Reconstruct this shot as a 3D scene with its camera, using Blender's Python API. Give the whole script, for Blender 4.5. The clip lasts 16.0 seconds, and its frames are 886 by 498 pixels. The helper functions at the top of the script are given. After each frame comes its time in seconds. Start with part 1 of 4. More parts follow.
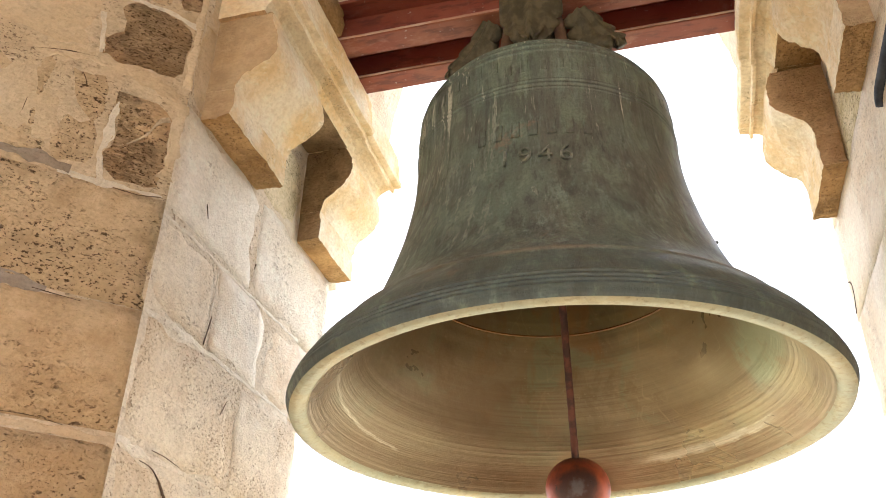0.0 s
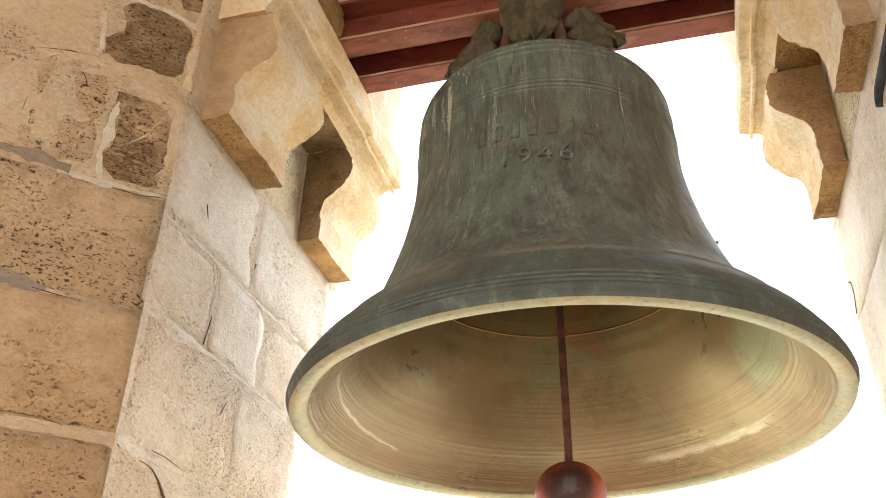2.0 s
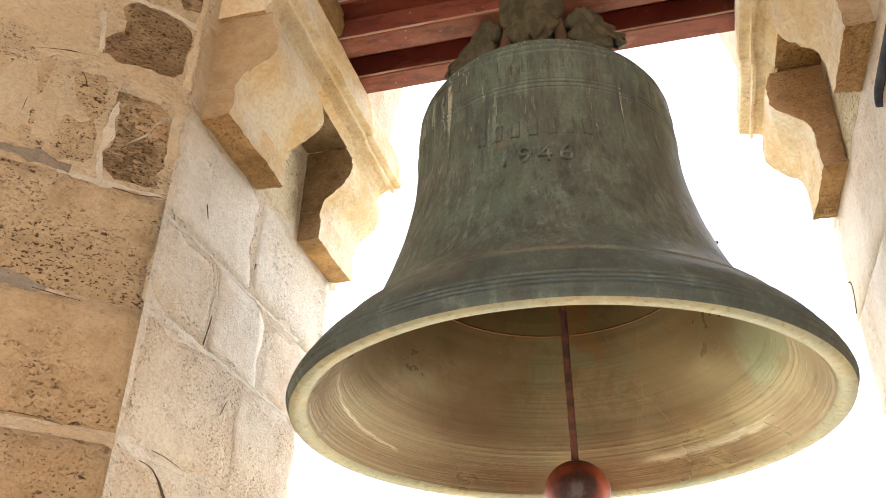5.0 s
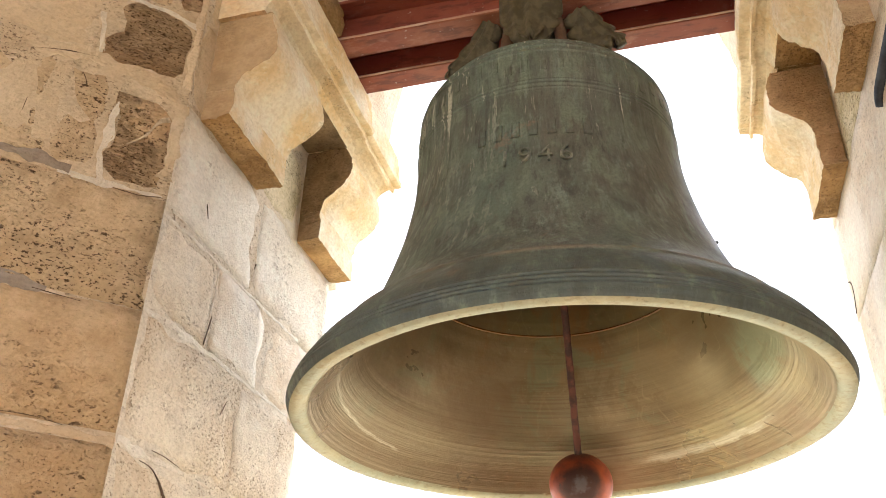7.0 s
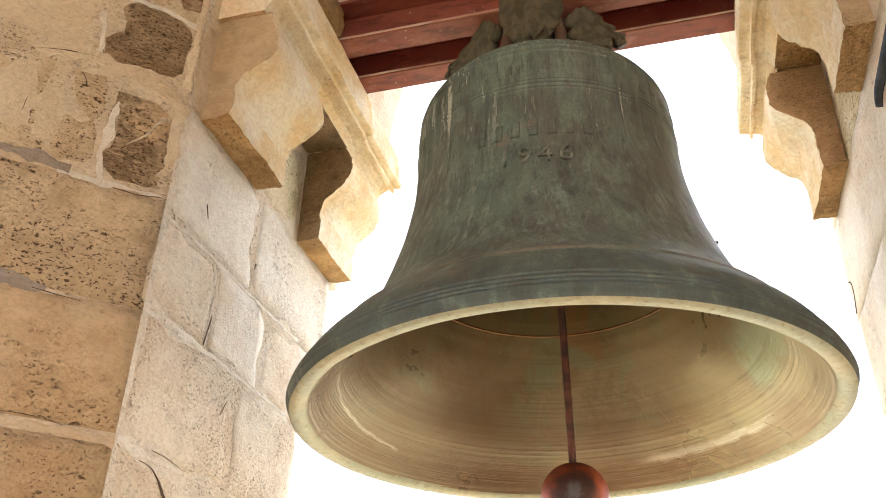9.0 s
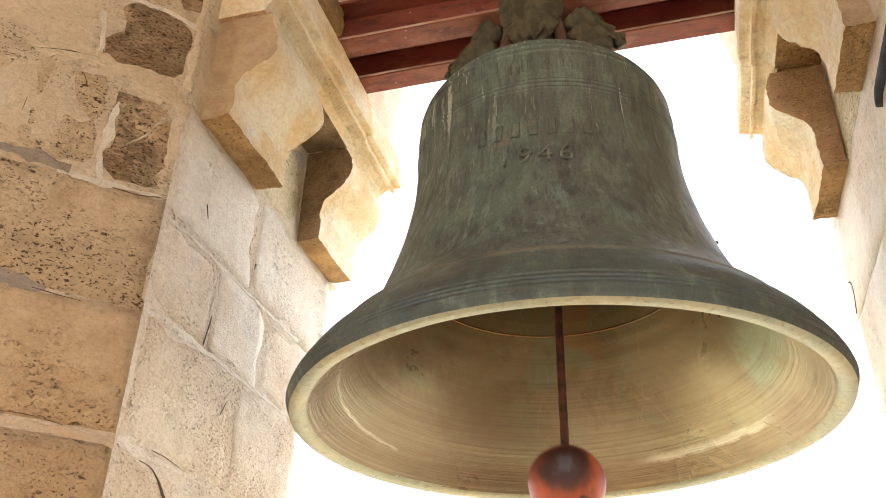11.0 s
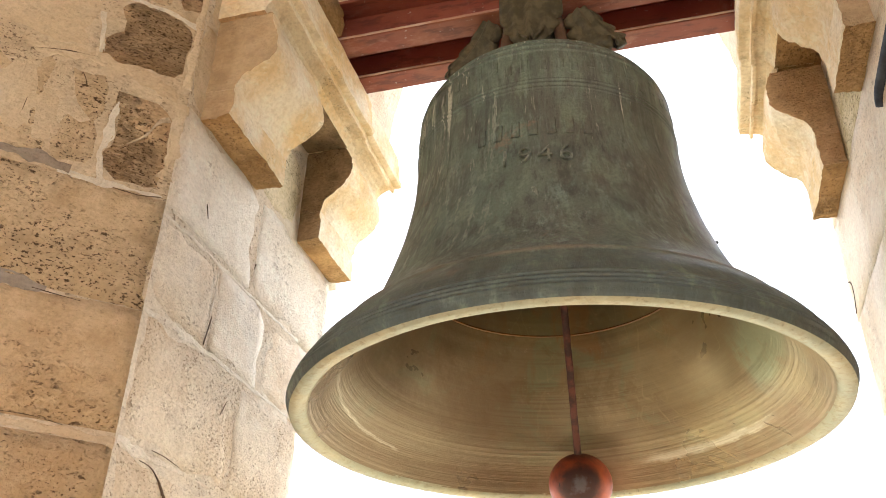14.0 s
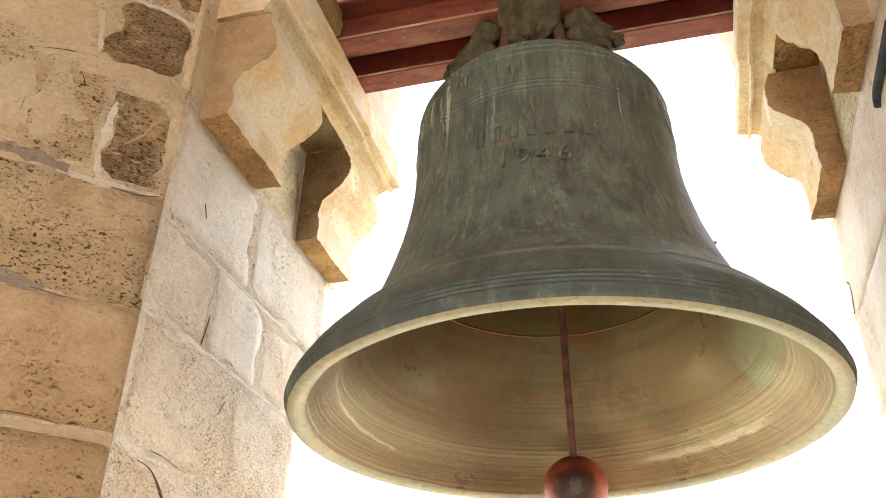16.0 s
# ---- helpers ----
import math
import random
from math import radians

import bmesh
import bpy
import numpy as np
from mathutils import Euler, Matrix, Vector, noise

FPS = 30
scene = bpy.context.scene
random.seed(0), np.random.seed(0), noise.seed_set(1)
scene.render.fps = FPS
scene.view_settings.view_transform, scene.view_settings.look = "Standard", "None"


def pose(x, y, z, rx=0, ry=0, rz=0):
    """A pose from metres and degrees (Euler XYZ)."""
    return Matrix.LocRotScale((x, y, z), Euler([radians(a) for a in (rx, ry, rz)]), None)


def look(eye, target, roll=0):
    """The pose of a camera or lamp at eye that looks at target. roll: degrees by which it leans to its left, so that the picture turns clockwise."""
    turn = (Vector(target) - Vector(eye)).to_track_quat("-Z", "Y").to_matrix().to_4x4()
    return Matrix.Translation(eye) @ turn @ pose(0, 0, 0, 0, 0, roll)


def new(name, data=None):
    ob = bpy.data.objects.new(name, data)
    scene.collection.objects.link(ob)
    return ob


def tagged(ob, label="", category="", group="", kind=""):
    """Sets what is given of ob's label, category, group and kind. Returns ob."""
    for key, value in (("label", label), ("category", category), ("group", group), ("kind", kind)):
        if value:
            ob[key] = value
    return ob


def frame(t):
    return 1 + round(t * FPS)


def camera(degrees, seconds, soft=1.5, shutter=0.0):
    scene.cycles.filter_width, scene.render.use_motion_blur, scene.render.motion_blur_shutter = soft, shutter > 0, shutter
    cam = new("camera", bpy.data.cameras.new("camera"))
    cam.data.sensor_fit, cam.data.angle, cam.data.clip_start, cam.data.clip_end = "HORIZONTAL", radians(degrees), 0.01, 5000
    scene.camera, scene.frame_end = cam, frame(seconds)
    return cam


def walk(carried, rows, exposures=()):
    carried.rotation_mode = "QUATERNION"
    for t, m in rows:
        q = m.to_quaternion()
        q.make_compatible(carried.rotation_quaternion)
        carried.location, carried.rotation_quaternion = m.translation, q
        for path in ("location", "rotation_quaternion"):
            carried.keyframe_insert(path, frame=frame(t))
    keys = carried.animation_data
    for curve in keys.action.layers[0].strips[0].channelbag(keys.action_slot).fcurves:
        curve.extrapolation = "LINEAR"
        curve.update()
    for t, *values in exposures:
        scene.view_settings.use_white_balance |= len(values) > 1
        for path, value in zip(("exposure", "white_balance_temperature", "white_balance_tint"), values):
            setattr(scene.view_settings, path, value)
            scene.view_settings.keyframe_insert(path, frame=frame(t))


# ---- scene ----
# ---------------------------------------------------------------- camera
EYE = (0.2066, -1.5411, -0.5555)
AIM = (-0.23641, 0.82348, 0.51575)


def aimed(turn):
    """The camera's pose, turned to its right by some degrees."""
    way = Matrix.Rotation(radians(-turn), 3, "Z") @ Vector(AIM)
    return look(EYE, tuple(Vector(EYE) + way), 1.15)


cam = camera(53.6, 16.0, soft=1.0, shutter=0.5)
walk(cam, [(0.0, aimed(0)), (5.0, aimed(0)), (10.0, aimed(0)), (15.8, aimed(0)), (15.9, aimed(0)), (16.0, aimed(0.125))],
     exposures=[(0.0, 2.3, 5950.0, 14.0), (16.0, 2.3, 5950.0, 14.0)])

# ---------------------------------------------------------------- world and sun
SUN_ELEVATION, SUN_AZIMUTH = 40.0, 164.0   # degrees; azimuth clockwise from +y
world = bpy.data.worlds.new("world")
scene.world = world
world.use_nodes = True
sky = world.node_tree.nodes.new("ShaderNodeTexSky")
sky.sky_type = "NISHITA"
sky.sun_disc = False
sky.sun_elevation = radians(SUN_ELEVATION)
sky.sun_rotation = radians(SUN_AZIMUTH)
sky.air_density, sky.dust_density, sky.ozone_density = 1.0, 4.0, 0.6
back = world.node_tree.nodes["Background"]
haze = world.node_tree.nodes.new("ShaderNodeMix")   # thin bright cloud over the whole sky
haze.data_type = "RGBA"
haze.inputs[0].default_value = 0.75
haze.inputs[7].default_value = (6.7, 6.75, 6.85, 1)
world.node_tree.links.new(sky.outputs[0], haze.inputs[6])
world.node_tree.links.new(haze.outputs[2], back.inputs[0])
back.inputs[1].default_value = 0.15
sun_data = bpy.data.lights.new("sun", "SUN")
sun_data.energy, sun_data.angle, sun_data.color = 4.1, radians(0.5), (1.0, 0.95, 0.87)
sun = new("sun", sun_data)
_az, _el = radians(SUN_AZIMUTH), radians(SUN_ELEVATION)
SUN_FROM = Vector((math.sin(_az) * math.cos(_el), math.cos(_az) * math.cos(_el), math.sin(_el)))
sun.matrix_world = look(tuple(SUN_FROM * 30), (0, 0, 0))


# ---------------------------------------------------------------- materials
class Nodes:
    """A small helper for building node materials."""

    def __init__(self, name):
        self.mat = bpy.data.materials.new(name)
        self.mat.use_nodes = True
        self.tree = self.mat.node_tree
        self.bsdf = self.tree.nodes["Principled BSDF"]
        self.coord = self.tree.nodes.new("ShaderNodeTexCoord")
        self.info = self.tree.nodes.new("ShaderNodeObjectInfo")

    def put(self, socket, value):
        if isinstance(value, bpy.types.NodeSocket):
            self.tree.links.new(value, socket)
        elif isinstance(value, (tuple, list)) and len(value) == 3 and socket.type == "RGBA":
            socket.default_value = (*value, 1)
        else:
            socket.default_value = value

    def mapped(self, scale=(1, 1, 1), turn=(0, 0, 0), shift=None):
        n = self.tree.nodes.new("ShaderNodeMapping")
        self.put(n.inputs["Vector"], self.coord.outputs["Object"])
        n.inputs["Scale"].default_value = scale
        n.inputs["Rotation"].default_value = [radians(a) for a in turn]
        if shift is not None:
            self.put(n.inputs["Location"], shift)
        return n.outputs[0]

    def noise(self, vector, scale, detail=4.0, rough=0.55, distortion=0.0):
        n = self.tree.nodes.new("ShaderNodeTexNoise")
        self.put(n.inputs["Vector"], vector)
        n.inputs["Scale"].default_value = scale
        n.inputs["Detail"].default_value = detail
        n.inputs["Roughness"].default_value = rough
        n.inputs["Distortion"].default_value = distortion
        return n.outputs["Fac"]

    def cells(self, vector, scale, feature="F1", randomness=1.0):
        n = self.tree.nodes.new("ShaderNodeTexVoronoi")
        n.feature = feature
        self.put(n.inputs["Vector"], vector)
        n.inputs["Scale"].default_value = scale
        n.inputs["Randomness"].default_value = randomness
        return n.outputs["Distance"]

    def ramp(self, value, low, high, a=0.0, b=1.0):
        n = self.tree.nodes.new("ShaderNodeMapRange")
        n.interpolation_type = "SMOOTHSTEP"
        for k, v in (("Value", value), ("From Min", low), ("From Max", high), ("To Min", a), ("To Max", b)):
            self.put(n.inputs[k], v)
        return n.outputs[0]

    def sums(self, op, a, b):
        n = self.tree.nodes.new("ShaderNodeMath")
        n.operation = op
        self.put(n.inputs[0], a)
        self.put(n.inputs[1], b)
        return n.outputs[0]

    def mix(self, fac, a, b, blend="MIX"):
        n = self.tree.nodes.new("ShaderNodeMix")
        n.data_type, n.blend_type = "RGBA", blend
        self.put(n.inputs[0], fac)
        self.put(n.inputs[6], a)
        self.put(n.inputs[7], b)
        return n.outputs[2]

    def height(self, axis=2):
        n = self.tree.nodes.new("ShaderNodeSeparateXYZ")
        self.put(n.inputs[0], self.coord.outputs["Object"])
        return n.outputs[axis]

    def bump(self, height, strength, distance, under=None):
        n = self.tree.nodes.new("ShaderNodeBump")
        n.inputs["Strength"].default_value = strength
        n.inputs["Distance"].default_value = distance
        self.put(n.inputs["Height"], height)
        if under is not None:
            self.put(n.inputs["Normal"], under)
        return n.outputs[0]

    def done(self, colour, rough=0.8, metal=0.0, normal=None, spec=0.5):
        self.put(self.bsdf.inputs["Base Color"], colour)
        self.put(self.bsdf.inputs["Roughness"], rough)
        self.put(self.bsdf.inputs["Metallic"], metal)
        self.put(self.bsdf.inputs["Specular IOR Level"], spec)
        if normal is not None:
            self.put(self.bsdf.inputs["Normal"], normal)
        return self.mat


def limestone(name, pale, deep, pit=(0.13, 0.08, 0.045), pits=1.0, stain=0.35, scale=1.0, hatch=0.0, spot=0.5):
    """Pitted, weathered limestone: a soft grain, stains and dark elongated holes."""
    n = Nodes(name)
    jump = n.sums("MULTIPLY", n.info.outputs["Random"], 37.0)
    base = n.mapped((scale, scale, scale), (0, 0, 0), jump)
    flat = n.mapped((scale, scale, scale * 1.6), (0, 6, 0), jump)
    broad = n.noise(base, 5.0, 5.0, 0.6, 0.4)
    colour = n.mix(n.ramp(broad, 0.36, 0.66), pale, deep)
    colour = n.mix(n.ramp(n.noise(base, 15.0, 4.0, 0.6), 0.52, 0.72, 0.0, stain), colour, tuple(c * 0.55 for c in deep))
    colour = n.mix(n.ramp(n.noise(flat, 95.0, 3.0, 0.6), 0.38, 0.68, 0.0, 0.32), colour, tuple(c * 0.62 for c in deep))
    colour = n.mix(n.ramp(n.info.outputs["Random"], 0.0, 1.0, 0.0, 0.22), colour, tuple(c * 0.72 for c in deep))
    cast = n.noise(base, 2.6, 6.0, 0.65, 0.6)
    colour = n.mix(n.ramp(cast, 0.50, 0.68, 0.0, 0.45), colour, (deep[0] * 0.80, deep[1] * 0.70, deep[2] * 0.58))
    colour = n.mix(n.ramp(n.noise(base, 34.0, 5.0, 0.7, 0.4), 0.50, 0.66, 0.0, 0.30), colour, tuple(min(0.9, c * 1.12) for c in pale))
    # holes come in patches, small ones crowded, large ones single
    patch = n.ramp(n.noise(base, 5.0, 6.0, 0.72), spot - 0.06, spot + 0.10)
    hole = n.ramp(n.noise(flat, 165.0, 3.5, 0.6, 0.0), 0.585, 0.635)
    mid_hole = n.sums("MULTIPLY", n.ramp(n.noise(flat, 90.0, 3.0, 0.6, 0.0), 0.62, 0.66), n.ramp(patch, 0.0, 1.0, 0.10, 1.0))
    deep_hole = n.sums("MULTIPLY", n.ramp(n.noise(flat, 48.0, 3.0, 0.6, 0.0), 0.655, 0.685), n.ramp(patch, 0.0, 1.0, 0.30, 1.0))
    holes = n.sums("MAXIMUM", n.sums("MAXIMUM", n.sums("MULTIPLY", hole, patch), mid_hole), deep_hole)
    holes = n.sums("MULTIPLY", holes, pits)
    if hatch:
        lines = n.noise(n.mapped((55, 55, 260), (0, 22, 0), jump), 1.0, 4.0, 0.7, 1.2)
        cut = n.sums("MULTIPLY", n.ramp(lines, 0.47, 0.60), n.ramp(n.noise(base, 9.0, 3.0), 0.36, 0.52))
        holes = n.sums("MAXIMUM", holes, n.sums("MULTIPLY", cut, hatch))
    colour = n.mix(n.sums("MULTIPLY", holes, 0.95), colour, pit)
    grain = n.noise(base, 210.0, 4.0, 0.65)
    relief = n.sums("SUBTRACT", n.sums("ADD", n.sums("MULTIPLY", n.noise(base, 11.0, 5.0, 0.55, 0.15), 1.3), n.sums("MULTIPLY", grain, 0.5)), n.sums("MULTIPLY", holes, 1.8))
    return n.done(colour, 0.92, 0.0, n.bump(relief, 1.0, 0.010), 0.2)


STONE_TAN = limestone("limestone_tan", (0.73, 0.575, 0.375), (0.62, 0.455, 0.275), pit=(0.105, 0.062, 0.034), pits=1.0, spot=0.505)
STONE_ORANGE = limestone("limestone_orange_tan", (0.68, 0.505, 0.305), (0.57, 0.395, 0.215), pit=(0.105, 0.06, 0.032), pits=0.9, spot=0.56)
STONE_PITTED = limestone("limestone_pitted", (0.72, 0.56, 0.36), (0.56, 0.40, 0.235), pit=(0.10, 0.06, 0.033), pits=1.0, stain=0.45, spot=0.37)
STONE_PORED = limestone("limestone_pored", (0.68, 0.515, 0.32), (0.56, 0.405, 0.235), pit=(0.10, 0.06, 0.033), pits=1.0, stain=0.4, spot=0.45)
STONE_SMOOTH = limestone("limestone_plastered", (0.73, 0.59, 0.405), (0.66, 0.51, 0.33), pit=(0.2, 0.135, 0.08), pits=0.6, stain=0.15, spot=0.60)
STONE_END = limestone("limestone_dressed_end", (0.62, 0.46, 0.28), (0.52, 0.365, 0.205), pits=0.4, stain=0.3, spot=0.60)
STONE_BROWN = limestone("limestone_brown", (0.68, 0.49, 0.29), (0.46, 0.30, 0.165), pit=(0.12, 0.066, 0.034), pits=1.0, stain=0.4, spot=0.34, hatch=0.5)
# rear corbel ends and soffits: dirt and shade together in one darker colour
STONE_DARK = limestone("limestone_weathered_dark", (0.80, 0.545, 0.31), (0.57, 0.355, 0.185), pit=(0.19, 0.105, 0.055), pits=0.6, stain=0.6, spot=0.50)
STONE_DIRTY_SHADED = limestone("limestone_sooty", (0.40, 0.275, 0.155), (0.20, 0.13, 0.068), pit=(0.08, 0.048, 0.026), pits=0.8, stain=0.7, spot=0.48)
STONE_LICHEN = limestone("limestone_with_lichen", (0.80, 0.68, 0.46), (0.52, 0.40, 0.20), pit=(0.15, 0.105, 0.055), pits=1.0, stain=0.6, spot=0.42)
# reveal stones, made paler still for the light from outside
STONE_PALE = limestone("limestone_pale", (0.91, 0.79, 0.64), (0.84, 0.675, 0.48), pit=(0.34, 0.225, 0.14), pits=0.5, stain=0.28, spot=0.52)
STONE_MID = limestone("limestone_rough_reveal", (0.86, 0.75, 0.595), (0.75, 0.605, 0.43), pit=(0.27, 0.175, 0.105), pits=0.7, stain=0.36, spot=0.49)
STONE_CARVED = limestone("limestone_carved", (0.93, 0.82, 0.63), (0.84, 0.60, 0.30), pit=(0.26, 0.155, 0.08), pits=0.55, stain=0.26, spot=0.59)
# for downward faces: ochre stain with the warm floor bounce put in
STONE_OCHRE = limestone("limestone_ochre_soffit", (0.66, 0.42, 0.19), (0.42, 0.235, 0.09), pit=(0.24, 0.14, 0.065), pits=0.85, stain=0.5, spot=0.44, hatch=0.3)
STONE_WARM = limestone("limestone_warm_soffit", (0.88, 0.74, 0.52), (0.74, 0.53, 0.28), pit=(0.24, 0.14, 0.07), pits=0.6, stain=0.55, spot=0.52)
MORTAR = limestone("lime_mortar", (0.71, 0.575, 0.40), (0.62, 0.48, 0.315), pit=(0.17, 0.11, 0.068), pits=0.9, stain=0.25, spot=0.50)
STONE_PLASTER = limestone("plastered_reveal", (0.89, 0.805, 0.685), (0.83, 0.725, 0.58), pit=(0.32, 0.225, 0.145), pits=0.6, stain=0.22, spot=0.57)
MORTAR_PALE = limestone("pale_lime_mortar", (0.81, 0.715, 0.575), (0.71, 0.585, 0.425), pit=(0.28, 0.19, 0.12), pits=0.85, stain=0.3, spot=0.50)
CRACK = limestone("dirt_filled_crack", (0.16, 0.10, 0.06), (0.10, 0.06, 0.035), pits=0.3)
LIME = limestone("fresh_lime_pointing", (0.83, 0.75, 0.63), (0.76, 0.665, 0.53), pit=(0.35, 0.26, 0.17), pits=0.5, stain=0.15, spot=0.62)
GREY_RENDER = limestone("grey_cement_patch", (0.40, 0.335, 0.27), (0.33, 0.27, 0.21), pit=(0.14, 0.1, 0.07), pits=0.5, stain=0.3, spot=0.55)


def bell_bronze():
    """Green and grey patina with pale runs down the sides."""
    n = Nodes("bell_patina")
    base = n.mapped()
    runs = n.mapped((1, 1, 0.085))
    fine_runs = n.mapped((1, 1, 0.05))
    cloud = n.noise(base, 5.0, 5.0, 0.65, 0.5)
    where = n.ramp(n.noise(base, 7.0, 4.0, 0.65, 0.4), 0.40, 0.60, 0.15, 1.0)
    colour = n.mix(n.ramp(cloud, 0.35, 0.66), (0.068, 0.086, 0.070), (0.122, 0.168, 0.128))
    flank = n.ramp(n.noise(n.mapped((1, 1, 0.3)), 2.6, 4.0, 0.6), 0.46, 0.62, 0.0, 0.55)
    colour = n.mix(flank, colour, (0.120, 0.105, 0.086))
    colour = n.mix(n.sums("MULTIPLY", n.ramp(n.noise(runs, 58.0, 5.0, 0.7, 0.3), 0.46, 0.66, 0.0, 0.85), where), colour, (0.195, 0.255, 0.215))
    colour = n.mix(n.ramp(n.noise(runs, 27.0, 5.0, 0.7, 0.2), 0.50, 0.70, 0.0, 0.6), colour, (0.118, 0.108, 0.086))
    colour = n.mix(n.sums("MULTIPLY", n.ramp(n.noise(runs, 84.0, 4.0, 0.65), 0.51, 0.67, 0.0, 0.85), n.ramp(n.noise(base, 9.0, 4.0, 0.6), 0.38, 0.6, 0.25, 1.0)), colour, (0.048, 0.056, 0.046))
    high = n.ramp(n.height(), 0.20, 0.50, 0.15, 1.0)
    white = n.sums("MULTIPLY", n.ramp(n.noise(fine_runs, 110.0, 4.0, 0.7), 0.61, 0.67), n.sums("MULTIPLY", high, n.ramp(n.noise(base, 6.0, 3.0, 0.6), 0.42, 0.58)))
    colour = n.mix(n.sums("MULTIPLY", white, 0.85), colour, (0.56, 0.56, 0.45))
    wash = n.ramp(n.noise(n.mapped((1, 1, 0.10)), 60.0, 4.0, 0.7), 0.565, 0.63)
    wash = n.sums("MULTIPLY", wash, n.sums("MULTIPLY", n.ramp(n.height(0), 0.0, -0.10), n.ramp(n.height(), 0.42, 0.60, 0.25, 1.0)))
    colour = n.mix(n.sums("MULTIPLY", wash, 0.85), colour, (0.56, 0.57, 0.46))
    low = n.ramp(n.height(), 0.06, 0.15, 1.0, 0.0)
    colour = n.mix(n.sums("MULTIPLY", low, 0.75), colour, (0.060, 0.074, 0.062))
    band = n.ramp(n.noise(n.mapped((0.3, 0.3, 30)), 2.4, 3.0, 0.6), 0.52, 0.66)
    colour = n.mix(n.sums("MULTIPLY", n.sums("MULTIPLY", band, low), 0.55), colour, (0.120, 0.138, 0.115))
    rub = n.sums("MULTIPLY", n.ramp(n.noise(base, 9.0, 5.0, 0.7), 0.62, 0.71), 0.5)
    colour = n.mix(rub, colour, (0.235, 0.140, 0.092))
    thread = n.noise(n.mapped((1, 1, 0.06)), 150.0, 3.0, 0.65)
    colour = n.mix(n.sums("MULTIPLY", n.ramp(thread, 0.54, 0.68, 0.0, 0.5), n.sums("MULTIPLY", high, where)), colour, (0.21, 0.24, 0.205))
    colour = n.mix(n.ramp(thread, 0.44, 0.32, 0.0, 0.32), colour, (0.040, 0.046, 0.041))
    blot = n.noise(n.mapped((1, 1, 0.4)), 24.0, 5.0, 0.7, 0.3)
    colour = n.mix(n.ramp(blot, 0.51, 0.66, 0.0, 0.75), colour, (0.166, 0.212, 0.156))
    colour = n.mix(n.ramp(blot, 0.47, 0.35, 0.0, 0.65), colour, (0.046, 0.052, 0.040))
    waist = n.sums("MULTIPLY", n.ramp(n.height(), 0.108, 0.118), n.ramp(n.height(), 0.126, 0.140, 1.0, 0.0))
    colour = n.mix(n.sums("MULTIPLY", waist, n.ramp(n.noise(base, 8.0, 4.0, 0.6), 0.36, 0.56, 0.15, 0.6)), colour, (0.235, 0.175, 0.120))
    grain = n.noise(base, 190.0, 4.0, 0.7)
    colour = n.mix(n.ramp(grain, 0.42, 0.68, 0.0, 0.4), colour, (0.05, 0.058, 0.046))
    relief = n.sums("ADD", n.noise(runs, 60.0, 4.0, 0.6), n.sums("MULTIPLY", grain, 0.6))
    return n.done(colour, n.ramp(cloud, 0.3, 0.7, 0.45, 0.62), 0.2, n.bump(relief, 0.6, 0.003), 0.5)


